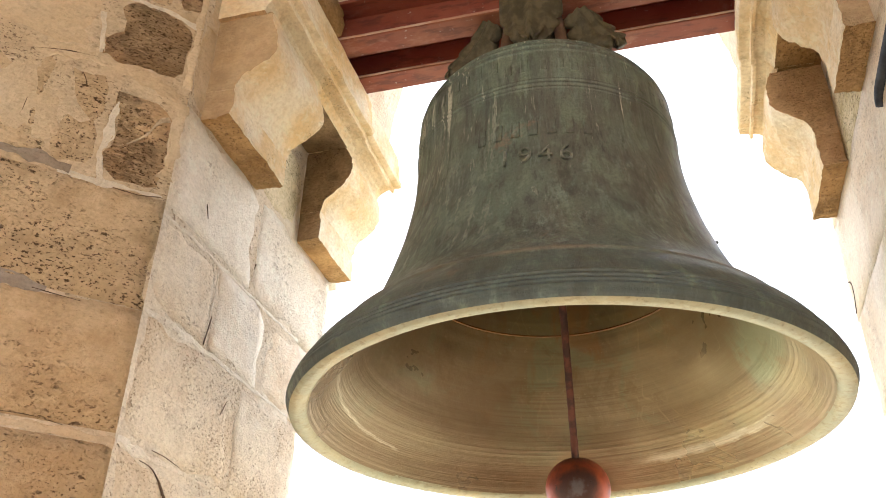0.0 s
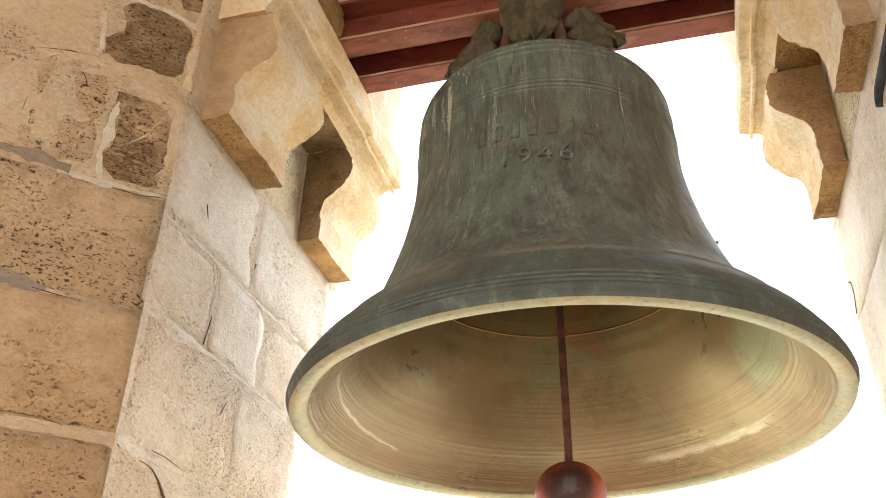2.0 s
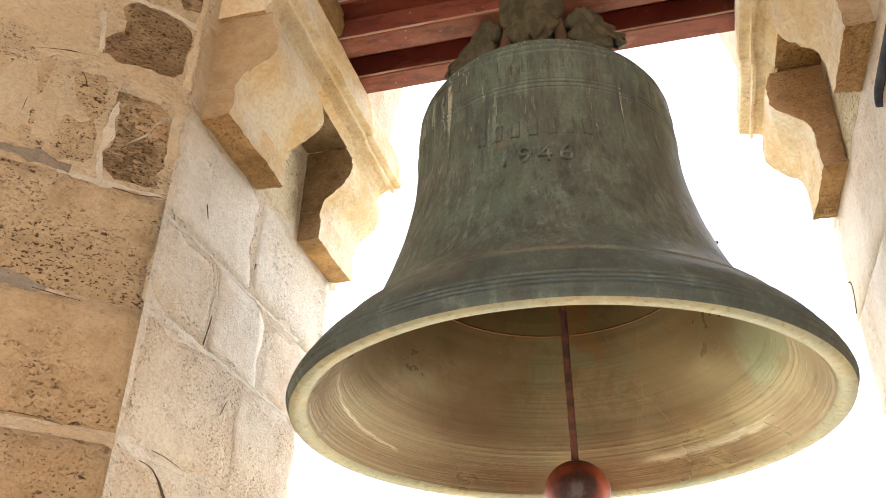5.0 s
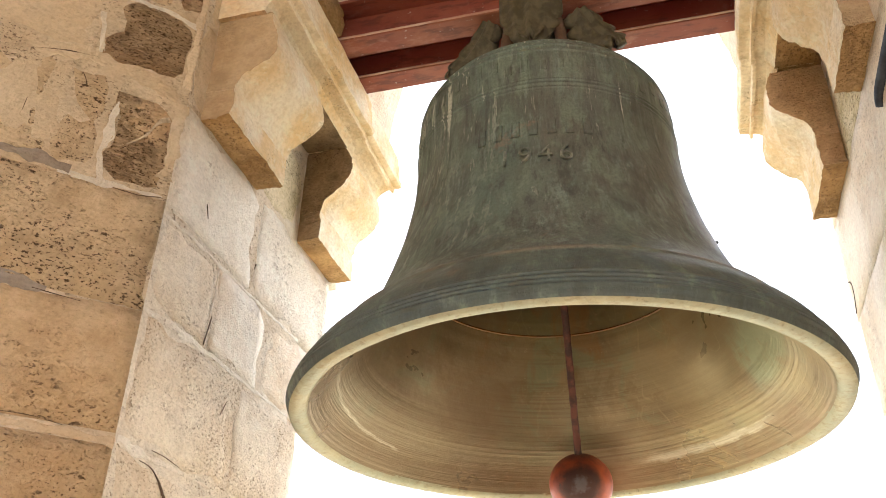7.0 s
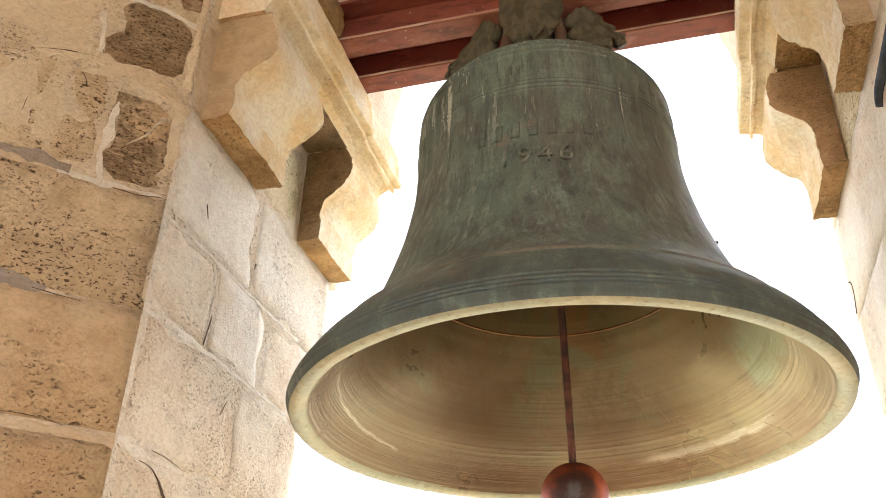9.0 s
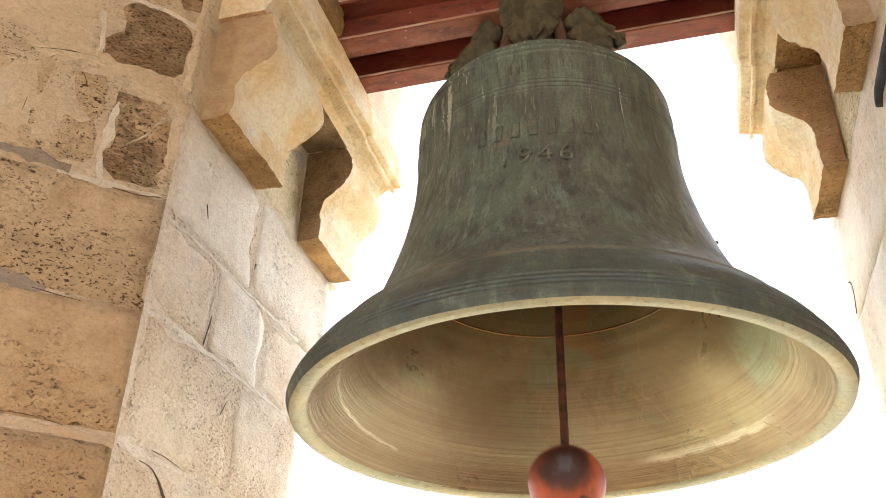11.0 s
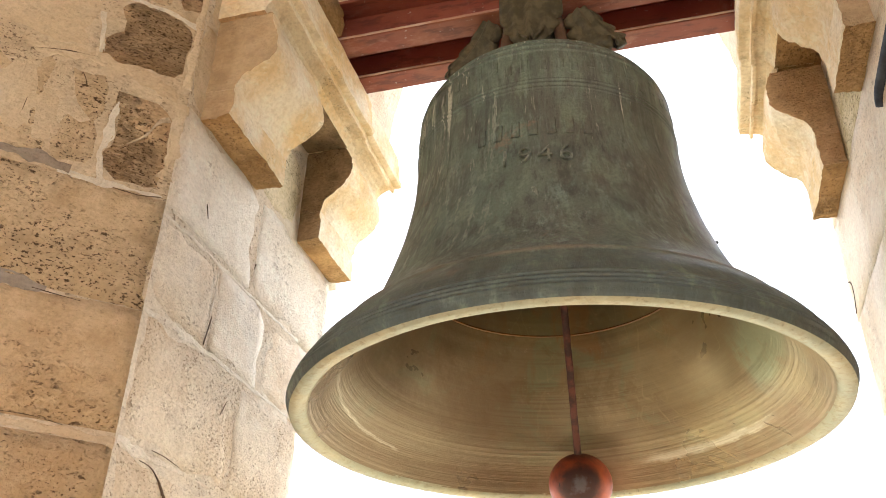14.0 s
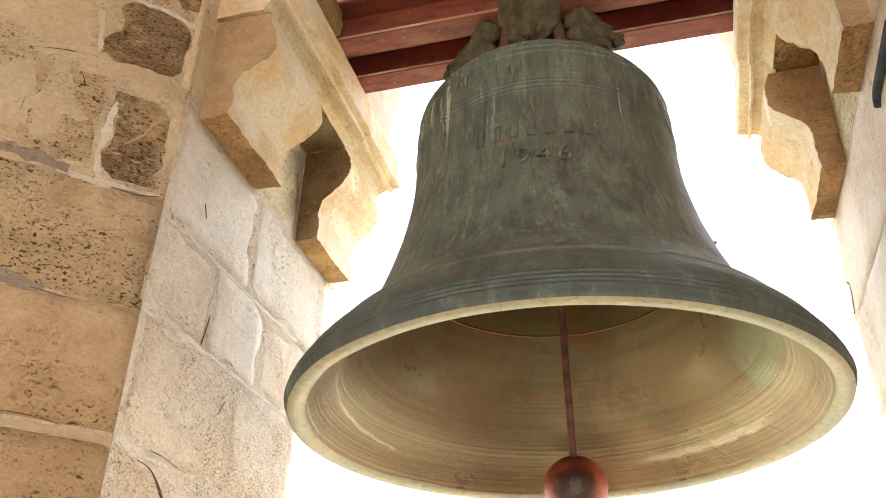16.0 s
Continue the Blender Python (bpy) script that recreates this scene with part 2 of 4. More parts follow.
def bell_inside():
    """Bare, turned bronze inside: fine rings, brown and olive, a little green and pale scratches."""
    n = Nodes("bell_inner_bronze")
    base = n.mapped()
    rings = n.mapped((0.12, 0.12, 14))
    cloud = n.noise(base, 4.0, 5.0, 0.6, 0.6)
    colour = n.mix(n.ramp(cloud, 0.36, 0.64), (0.196, 0.148, 0.086), (0.262, 0.220, 0.130))
    colour = n.mix(n.ramp(n.noise(base, 6.5, 4.0, 0.65, 0.8), 0.48, 0.64, 0.0, 0.75), colour, (0.215, 0.252, 0.155))
    fine = n.noise(rings, 14.0, 4.0, 0.75)
    lower = n.ramp(n.height(), 0.06, 0.17, 1.0, 0.05)
    soft_lines = n.ramp(n.height(), 0.08, 0.26, 1.0, 0.35)
    colour = n.mix(n.sums("MULTIPLY", n.ramp(fine, 0.49, 0.61, 0.0, 0.75), soft_lines), colour, (0.168, 0.112, 0.074))
    colour = n.mix(n.sums("MULTIPLY", n.ramp(fine, 0.47, 0.37, 0.0, 0.45), soft_lines), colour, (0.33, 0.265, 0.16))
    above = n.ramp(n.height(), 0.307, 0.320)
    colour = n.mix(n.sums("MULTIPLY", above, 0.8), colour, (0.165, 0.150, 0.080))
    lowest = n.ramp(n.height(), 0.050, 0.068, 1.0, 0.0)
    colour = n.mix(n.sums("MULTIPLY", lowest, 0.5), colour, (0.240, 0.136, 0.068))
    round_at = n.sums("ARCTAN2", n.height(1), n.height(0))
    right = n.sums("MULTIPLY", n.ramp(round_at, -0.7, -0.2), n.ramp(round_at, 0.9, 1.4, 1.0, 0.0))
    # pale drips and scratches that cross each other on one side
    for turn, size, tilt in ((8, 9.0, 0.20), (-14, 12.0, 0.26)):
        line = n.sums("ABSOLUTE", n.sums("SUBTRACT", n.noise(n.mapped((1.4, 1.4, tilt), (turn, 14, 10)), size, 1.5, 0.5, 0.3), 0.5), 0.0)
        scratch = n.sums("MULTIPLY", n.ramp(line, 0.002, 0.012, 1.0, 0.0), n.sums("MULTIPLY", n.ramp(n.noise(base, 6.0, 3.0), 0.44, 0.54), n.ramp(n.height(), 0.09, 0.12)))
        colour = n.mix(n.sums("MULTIPLY", n.sums("MULTIPLY", scratch, n.ramp(right, 0.0, 1.0, 0.18, 1.0)), 0.5), colour, (0.50, 0.42, 0.24))
    blotch = n.ramp(n.noise(base, 13.0, 6.0, 0.7, 0.6), 0.50, 0.66, 0.0, 0.5)
    colour = n.mix(blotch, colour, (0.165, 0.112, 0.056))
    rusty = n.sums("MULTIPLY", n.ramp(n.noise(n.mapped((1, 1, 0.4)), 11.0, 5.0, 0.7, 0.4), 0.50, 0.64), n.ramp(n.height(), 0.20, 0.28))
    colour = n.mix(n.sums("MULTIPLY", rusty, 0.5), colour, (0.26, 0.125, 0.045))
    spots = n.ramp(n.noise(base, 90.0, 3.0, 0.6), 0.66, 0.70)
    colour = n.mix(n.sums("MULTIPLY", spots, 0.2), colour, (0.50, 0.45, 0.30))
    # paler towards the bow: light thrown up from the floor, put into the colour
    colour = n.mix(n.sums("MULTIPLY", lower, n.ramp(n.noise(n.mapped((1, 1, 5)), 9.0, 4.0, 0.6), 0.35, 0.6, 0.15, 0.5)), colour, (0.335, 0.276, 0.166))
    # uneven light put into the colour: darker on the left, golden on the right
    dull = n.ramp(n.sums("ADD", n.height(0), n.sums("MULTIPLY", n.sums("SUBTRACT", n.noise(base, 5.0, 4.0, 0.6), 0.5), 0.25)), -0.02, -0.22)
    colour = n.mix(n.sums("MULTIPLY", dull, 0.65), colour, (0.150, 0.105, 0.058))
    gold = n.ramp(n.noise(n.mapped((1, 1, 0.6), (0, 0, 30)), 3.4, 4.0, 0.6), 0.42, 0.58)
    colour = n.mix(n.sums("MULTIPLY", n.sums("MULTIPLY", gold, right), 0.5), colour, (0.355, 0.285, 0.145))
    # pale streaks along the bow: a broad one on one side, a thin one opposite
    ragged = n.sums("MULTIPLY", n.sums("SUBTRACT", n.noise(n.mapped((1, 1, 3)), 22.0, 4.0, 0.7), 0.5), 0.022)
    level = n.sums("ADD", n.sums("ADD", n.height(), 0.006), ragged)
    broad = n.sums("MULTIPLY", n.ramp(level, 0.051, 0.060), n.ramp(level, 0.062, 0.074, 1.0, 0.0))
    broad = n.sums("MULTIPLY", broad, n.sums("MULTIPLY", n.ramp(round_at, 0.42, 0.66), n.ramp(round_at, 1.18, 1.36, 1.0, 0.0)))
    turned = n.sums("ARCTAN2", n.sums("MULTIPLY", n.height(1), -1.0), n.sums("MULTIPLY", n.height(0), -1.0))
    slant = n.sums("SUBTRACT", n.sums("ADD", n.height(), n.sums("MULTIPLY", ragged, 0.45)), n.sums("MULTIPLY", turned, 0.03))
    thin = n.sums("MULTIPLY", n.ramp(slant, 0.063, 0.0655), n.ramp(slant, 0.0675, 0.0705, 0.5, 0.0))
    thin = n.sums("MULTIPLY", thin, n.sums("MULTIPLY", n.ramp(turned, -0.50, -0.46), n.ramp(turned, 0.40, 0.62, 1.0, 0.0)))
    pale_streak = n.sums("MULTIPLY", n.sums("MAXIMUM", broad, thin), n.ramp(n.noise(n.mapped((1, 1, 4)), 16.0, 4.0, 0.65), 0.25, 0.50, 0.35, 1.0))
    pale_streak = n.sums("MULTIPLY", pale_streak, n.ramp(fine, 0.40, 0.56, 1.0, 0.65))
    colour = n.mix(n.sums("MULTIPLY", pale_streak, 0.9), colour, (0.62, 0.575, 0.44))
    green_at = n.sums("MULTIPLY", n.ramp(round_at, -0.65, -0.25), n.ramp(round_at, 0.25, 0.7, 1.0, 0.0))
    green_at = n.sums("MULTIPLY", green_at, n.sums("MULTIPLY", n.ramp(n.height(), 0.075, 0.11), n.ramp(n.height(), 0.16, 0.22, 1.0, 0.0)))
    verdigris = n.sums("MULTIPLY", n.ramp(n.noise(n.mapped((1, 1, 0.5)), 9.0, 5.0, 0.7, 0.5), 0.40, 0.58), green_at)
    colour = n.mix(n.sums("MULTIPLY", verdigris, 0.65), colour, (0.33, 0.40, 0.265))
    relief = n.sums("ADD", n.sums("MULTIPLY", fine, lower), n.sums("MULTIPLY", n.noise(base, 40.0, 5.0), 0.6))
    return n.done(colour, n.ramp(cloud, 0.3, 0.7, 0.26, 0.40), 0.6, n.bump(relief, 0.5, 0.003), 0.5)


def bell_lip():
    """Dull yellow bronze, greenish towards the outer edge, pitted."""
    n = Nodes("bell_lip_bronze")
    base = n.mapped()
    colour = n.mix(n.ramp(n.noise(base, 7.0, 4.0, 0.6), 0.35, 0.66), (0.365, 0.315, 0.185), (0.285, 0.295, 0.205))
    colour = n.mix(n.ramp(n.noise(base, 26.0, 5.0, 0.7), 0.48, 0.66, 0.0, 0.6), colour, (0.40, 0.385, 0.27))
    colour = n.mix(n.ramp(n.noise(base, 75.0, 4.0, 0.65), 0.50, 0.66, 0.0, 0.6), colour, (0.22, 0.18, 0.095))
    colour = n.mix(n.ramp(n.noise(base, 150.0, 2.0, 0.6), 0.64, 0.70, 0.0, 0.3), colour, (0.10, 0.08, 0.05))
    return n.done(colour, 0.5, 0.3, n.bump(n.noise(base, 70.0, 5.0, 0.7), 0.6, 0.003))


def red_paint(name, fresh, worn, rust):
    """Oxide-red paint, dusty on ledges and flaking."""
    n = Nodes(name)
    base = n.mapped()
    along = n.mapped((0.25, 1, 1))
    colour = n.mix(n.ramp(n.noise(base, 6.0, 5.0, 0.6, 0.3), 0.38, 0.66), fresh, worn)
    colour = n.mix(n.ramp(n.noise(along, 45.0, 4.0, 0.65), 0.52, 0.66, 0.0, 0.7), colour, rust)
    dust = n.ramp(n.noise(n.mapped((0.5, 1, 0.3)), 22.0, 5.0, 0.7), 0.54, 0.68, 0.0, 0.4)
    colour = n.mix(dust, colour, (0.34, 0.17, 0.12))
    flake = n.ramp(n.noise(base, 55.0, 5.0, 0.7), 0.645, 0.69)
    colour = n.mix(n.sums("MULTIPLY", flake, 0.6), colour, (0.48, 0.40, 0.33))
    relief = n.sums("ADD", n.noise(base, 40.0, 4.0), n.sums("MULTIPLY", n.noise(base, 180.0, 3.0), 0.4))
    return n.done(colour, 0.62, 0.0, n.bump(relief, 0.3, 0.002), 0.35)


def clapper_paint():
    """Orange-red primer, darker on top and worn through to dark iron."""
    n = Nodes("clapper_primer")
    base = n.mapped()
    colour = n.mix(n.ramp(n.noise(base, 14.0, 5.0, 0.6, 0.4), 0.36, 0.66), (0.46, 0.105, 0.040), (0.29, 0.062, 0.034))
    colour = n.mix(n.ramp(n.noise(base, 38.0, 4.0, 0.65), 0.52, 0.68, 0.0, 0.6), colour, (0.155, 0.05, 0.035))
    low = n.ramp(n.height(), -0.728, -0.785)
    colour = n.mix(n.sums("MULTIPLY", low, n.ramp(n.noise(n.mapped((1, 1, 0.35)), 26.0, 4.0), 0.34, 0.56)), colour, (0.085, 0.034, 0.034))
    # the flat where the ball strikes the bow: blackened iron, its glint painted grey in the middle
    facing = n.sums("ADD", n.sums("MULTIPLY", n.height(1), -0.97), n.sums("MULTIPLY", n.sums("ADD", n.height(), 0.684), 0.24))
    facing = n.sums("ADD", facing, n.sums("MULTIPLY", n.sums("SUBTRACT", n.noise(base, 34.0, 4.0, 0.65), 0.5), 0.022))
    ball_only = n.ramp(n.height(), -0.735, -0.715)
    colour = n.mix(n.sums("MULTIPLY", n.ramp(facing, 0.038, 0.060, 0.0, 0.92), ball_only), colour, (0.035, 0.024, 0.026))
    colour = n.mix(n.sums("MULTIPLY", n.ramp(facing, 0.064, 0.069, 0.0, 0.8), ball_only), colour, (0.14, 0.13, 0.14))
    top = n.ramp(n.sums("ADD", n.height(), n.sums("MULTIPLY", n.noise(base, 30.0, 4.0), 0.02)), -0.622, -0.604, 0.0, 0.9)
    colour = n.mix(top, colour, (0.04, 0.024, 0.024))
    chip = n.ramp(n.noise(n.mapped((1, 1, 0.6)), 30.0, 5.0, 0.65, 0.4), 0.64, 0.66)
    colour = n.mix(n.sums("MULTIPLY", chip, 0.85), colour, (0.045, 0.026, 0.022))
    relief = n.sums("SUBTRACT", n.noise(base, 45.0, 4.0), n.sums("MULTIPLY", chip, 0.6))
    return n.done(colour, 0.52, 0.0, n.bump(relief, 0.5, 0.003), 0.4)


def iron(name, a, b, metal=0.6, rough=0.5):
    n = Nodes(name)
    base = n.mapped()
    colour = n.mix(n.ramp(n.noise(base, 30.0, 5.0, 0.65), 0.4, 0.62), a, b)
    return n.done(colour, rough, metal, n.bump(n.noise(base, 120.0, 4.0), 0.4, 0.002))


def plain_ground(name, a, b, scale):
    n = Nodes(name)
    base = n.mapped()
    colour = n.mix(n.ramp(n.noise(base, scale, 6.0, 0.65), 0.35, 0.65), a, b)
    return n.done(colour, 0.9, 0.0, n.bump(n.noise(base, scale * 14, 4.0), 0.4, 0.004), 0.2)


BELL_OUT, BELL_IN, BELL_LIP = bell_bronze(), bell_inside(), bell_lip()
CROWN_BRONZE = iron("crown_patina", (0.055, 0.048, 0.029), (0.112, 0.098, 0.060), 0.15, 0.65)
POST_RED = iron("crown_post_rust", (0.075, 0.040, 0.025), (0.118, 0.064, 0.041), 0.1, 0.7)
# near-black stem colour stands for the deep shade between the leaves
STEM_SHADE = iron("crown_stem_dark", (0.022, 0.018, 0.013), (0.045, 0.034, 0.024), 0.1, 0.75)
BEAM_RED = red_paint("beam_red_paint", (0.215, 0.050, 0.035), (0.27, 0.078, 0.05), (0.12, 0.032, 0.025))
# paler copy of the patina; puts the digits' edge highlights into the colour
BELL_HIGHLIT = iron("rubbed_patina", (0.085, 0.098, 0.078), (0.23, 0.24, 0.185), 0.2, 0.38)
BARE_IRON = iron("bare_iron", (0.055, 0.026, 0.024), (0.115, 0.040, 0.032), 0.2, 0.6)
WORN_EDGE = red_paint("worn_red_edge", (0.52, 0.36, 0.28), (0.42, 0.22, 0.16), (0.62, 0.52, 0.44))
BEAM_FLANGE = red_paint("beam_flange_paint", (0.20, 0.050, 0.028), (0.235, 0.082, 0.043), (0.10, 0.028, 0.02))
RUSTY_RING = iron("rusty_ring", (0.26, 0.125, 0.045), (0.17, 0.10, 0.05), 0.2, 0.7)
CLAPPER = clapper_paint()
ROD_IRON = iron("rusty_rod", (0.055, 0.028, 0.026), (0.15, 0.052, 0.038), 0.2, 0.6)
WIRE = iron("galvanised_wire", (0.5, 0.5, 0.5), (0.34, 0.33, 0.32), 0.9, 0.35)
ROPE = iron("dark_rope", (0.06, 0.045, 0.04), (0.11, 0.08, 0.06), 0.0, 0.9)
CABLE = iron("dark_blue_conduit", (0.02, 0.023, 0.032), (0.045, 0.048, 0.058), 0.0, 0.85)
FLOOR_STONE = plain_ground("floor_stone", (0.60, 0.50, 0.37), (0.50, 0.41, 0.29), 3.0)
GROUND = plain_ground("dry_ground", (0.42, 0.36, 0.26), (0.30, 0.28, 0.18), 0.05)


# ---------------------------------------------------------------- mesh tools
def mesh_of(bm, name, material, smooth=False):
    bmesh.ops.recalc_face_normals(bm, faces=bm.faces)
    me = bpy.data.meshes.new(name)
    bm.to_mesh(me)
    bm.free()
    for m in (material if isinstance(material, (list, tuple)) else [material]):
        me.materials.append(m)
    if smooth:
        for p in me.polygons:
            p.use_smooth = True
    return me


def part(name, bm, material, parent=None, label="", smooth=False):
    ob = new(name, mesh_of(bm, name, material, smooth))
    ob.parent = parent
    if label:
        tagged(ob, label)
    return ob


def thing(name, label, category, group="", kind="", at=None):
    ob = tagged(new(name), label, category, group, kind)
    ob.empty_display_size = 0.05
    if at is not None:
        ob.matrix_world = at
    return ob


def box(bm, lo, hi, bevel=0.0, segments=2):
    lo, hi = Vector(lo), Vector(hi)
    m = Matrix.LocRotScale((lo + hi) / 2, None, hi - lo)
    made = bmesh.ops.create_cube(bm, size=1.0, matrix=m)
    if bevel:
        edges = list({e for v in made["verts"] for e in v.link_edges})
        bmesh.ops.bevel(bm, geom=edges, offset=bevel, segments=segments, affect="EDGES", profile=0.5)
    return bm


def lathe(bm, outline, steps=96, closed=False, wobble=0.0):
    """Turns a list of (radius, height) about z."""
    rings = []
    for r, z in outline:
        if r < 1e-6:
            rings.append([bm.verts.new((0, 0, z))])
            continue
        ring = []
        for k in range(steps):
            a = 2 * math.pi * k / steps
            rr = r * (1 + wobble * noise.noise(Vector((math.cos(a) * 3, math.sin(a) * 3, z * 9))))
            ring.append(bm.verts.new((rr * math.cos(a), rr * math.sin(a), z)))
        rings.append(ring)
    pairs = list(zip(rings[:-1], rings[1:])) + ([(rings[-1], rings[0])] if closed else [])
    for a, b in pairs:
        for k in range(steps):
            j = (k + 1) % steps
            if len(a) == 1 and len(b) > 1:
                bm.faces.new((a[0], b[j], b[k]))
            elif len(b) == 1 and len(a) > 1:
                bm.faces.new((a[k], a[j], b[0]))
            elif len(a) > 1:
                bm.faces.new((a[k], a[j], b[j], b[k]))
    return bm


def extrude_outline(bm, outline, y0, y1, steps=1, rough=0.0, seed=0.0):
    """A closed (x, z) outline drawn out along y from y0 to y1, weathered where rough is given."""
    if rough:
        dense = []
        for (xa, za), (xb, zb) in zip(outline, outline[1:] + outline[:1]):
            cuts = max(1, round(math.hypot(xb - xa, zb - za) / 0.009))
            dense += [(xa + (xb - xa) * k / cuts, za + (zb - za) * k / cuts) for k in range(cuts)]
        outline, steps = dense, max(4, round(abs(y1 - y0) / 0.009))
    rings = []
    for k in range(steps + 1):
        y = y0 + (y1 - y0) * k / steps
        ring = []
        for x, z in outline:
            p = Vector((x, y, z))
            if rough:
                q = p + Vector((seed, 0, 0))
                p += noise.noise_vector(q * 14) * rough + noise.noise_vector(q * 45) * rough * 0.5
                p += noise.noise_vector(q * 110) * rough * (0.75 if k in (0, steps) else 0.3)
            ring.append(bm.verts.new(p))
        rings.append(ring)
    n = len(outline)
    for a, b in zip(rings[:-1], rings[1:]):
        for k in range(n):
            j = (k + 1) % n
            bm.faces.new((a[k], a[j], b[j], b[k]))
    bm.faces.new(rings[0][::-1])
    bm.faces.new(rings[-1])
    return bm


def tube(bm, points, radius, sides=10):
    """A round bar through the points; radius may be a list."""
    pts = [Vector(p) for p in points]
    rad = radius if isinstance(radius, (list, tuple)) else [radius] * len(pts)
    rings = []
    for k, p in enumerate(pts):
        way = (pts[min(k + 1, len(pts) - 1)] - pts[max(k - 1, 0)]).normalized()
        side = way.cross(Vector((0.3, 0.9, 0.1))).normalized()
        up = side.cross(way)
        rings.append([bm.verts.new(p + (side * math.cos(2 * math.pi * i / sides) + up * math.sin(2 * math.pi * i / sides)) * rad[k]) for i in range(sides)])
    for a, b in zip(rings[:-1], rings[1:]):
        for i in range(sides):
            j = (i + 1) % sides
            bm.faces.new((a[i], a[j], b[j], b[i]))
    bm.faces.new(rings[0][::-1])
    bm.faces.new(rings[-1])
    return bm


def smooth_curve(points, steps):
    """Catmull-Rom through 2D or 3D points."""
    out = []
    p = [np.array(a, float) for a in points]
    p = [2 * p[0] - p[1]] + p + [2 * p[-1] - p[-2]]
    for i in range(1, len(p) - 2):
        for k in range(steps):
            t = k / steps
            a, b, c, d = p[i - 1:i + 3]
            out.append(tuple(0.5 * ((2 * b) + (c - a) * t + (2 * a - 5 * b + 4 * c - d) * t * t + (3 * b - a - 3 * c + d) * t ** 3)))
    out.append(tuple(p[-2]))
    return out


def worn_block(lo, hi, nx, nz, rough, seed, bevel=0.0045):
    """A squared stone in (x along, y out, z up): worn arrises, an uneven front at y = hi."""
    bm = bmesh.new()
    front = {}
    w, h = hi[0] - lo[0], hi[2] - lo[2]
    for i in range(nx + 1):
        for k in range(nz + 1):
            x, z = lo[0] + w * i / nx, lo[2] + h * k / nz
            edge = min(x - lo[0], hi[0] - x, z - lo[2], hi[2] - z)
            p = Vector((x + seed, seed * 1.7, z))
            y = hi[1] + rough * (noise.noise(p * 9) + 0.6 * noise.noise(p * 27))
            fall = max(0.0, 1 - edge / (bevel * (1 + 0.8 * noise.noise(p * 19))))
            y -= bevel * 0.8 * fall ** 2
            j = bevel * 0.35 * (1 if edge < 1e-6 else 0)
            front[i, k] = bm.verts.new((x + j * noise.noise(p * 31), y, z + j * noise.noise(p * 33 + Vector((5, 0, 0)))))
    for i in range(nx):
        for k in range(nz):
            bm.faces.new((front[i, k], front[i + 1, k], front[i + 1, k + 1], front[i, k + 1]))
    rim = [front[i, 0] for i in range(nx + 1)] + [front[nx, k] for k in range(1, nz + 1)] + [front[i, nz] for i in range(nx - 1, -1, -1)] + [front[0, k] for k in range(nz - 1, 0, -1)]
    rear = [bm.verts.new((v.co.x, lo[1], v.co.z)) for v in rim]
    for k in range(len(rim)):
        j = (k + 1) % len(rim)
        bm.faces.new((rim[j], rim[k], rear[k], rear[j]))
    bm.faces.new(rear)
    return bm


def frame_of(origin, along, out):
    """The pose whose x runs along, y points out and z up."""
    a, o = Vector(along).normalized(), Vector(out).normalized()
    m = Matrix((a, o, Vector((0, 0, 1)))).transposed().to_4x4()
    return Matrix.Translation(origin) @ m


# ---------------------------------------------------------------- the belfry
FLOOR_Z, SILL_Z, LINTEL_Z, CEILING_Z = -2.1, -1.0, 1.5, 2.2
LEFT_X, RIGHT_X, FRONT_Y = -0.648, 0.613, -0.40


def prism(name, plan, z0, z1, material, label):
    bm = bmesh.new()
    low = [bm.verts.new((x, y, z0)) for x, y in plan]
    top = [bm.verts.new((x, y, z1)) for x, y in plan]
    n = len(plan)
    for k in range(n):
        j = (k + 1) % n
        bm.faces.new((low[k], low[j], top[j], top[k]))
    bm.faces.new(low[::-1])
    bm.faces.new(top)
    bm.normal_update()
    for f in bm.faces:
        f.material_index = 1 if abs(abs(f.normal.x) - 1) < 0.01 and abs(f.calc_center_median().x) < 0.7 else 0
    ob = new(name, mesh_of(bm, name, [material, MORTAR_PALE]))
    return tagged(ob, label, "wall", kind="structure")


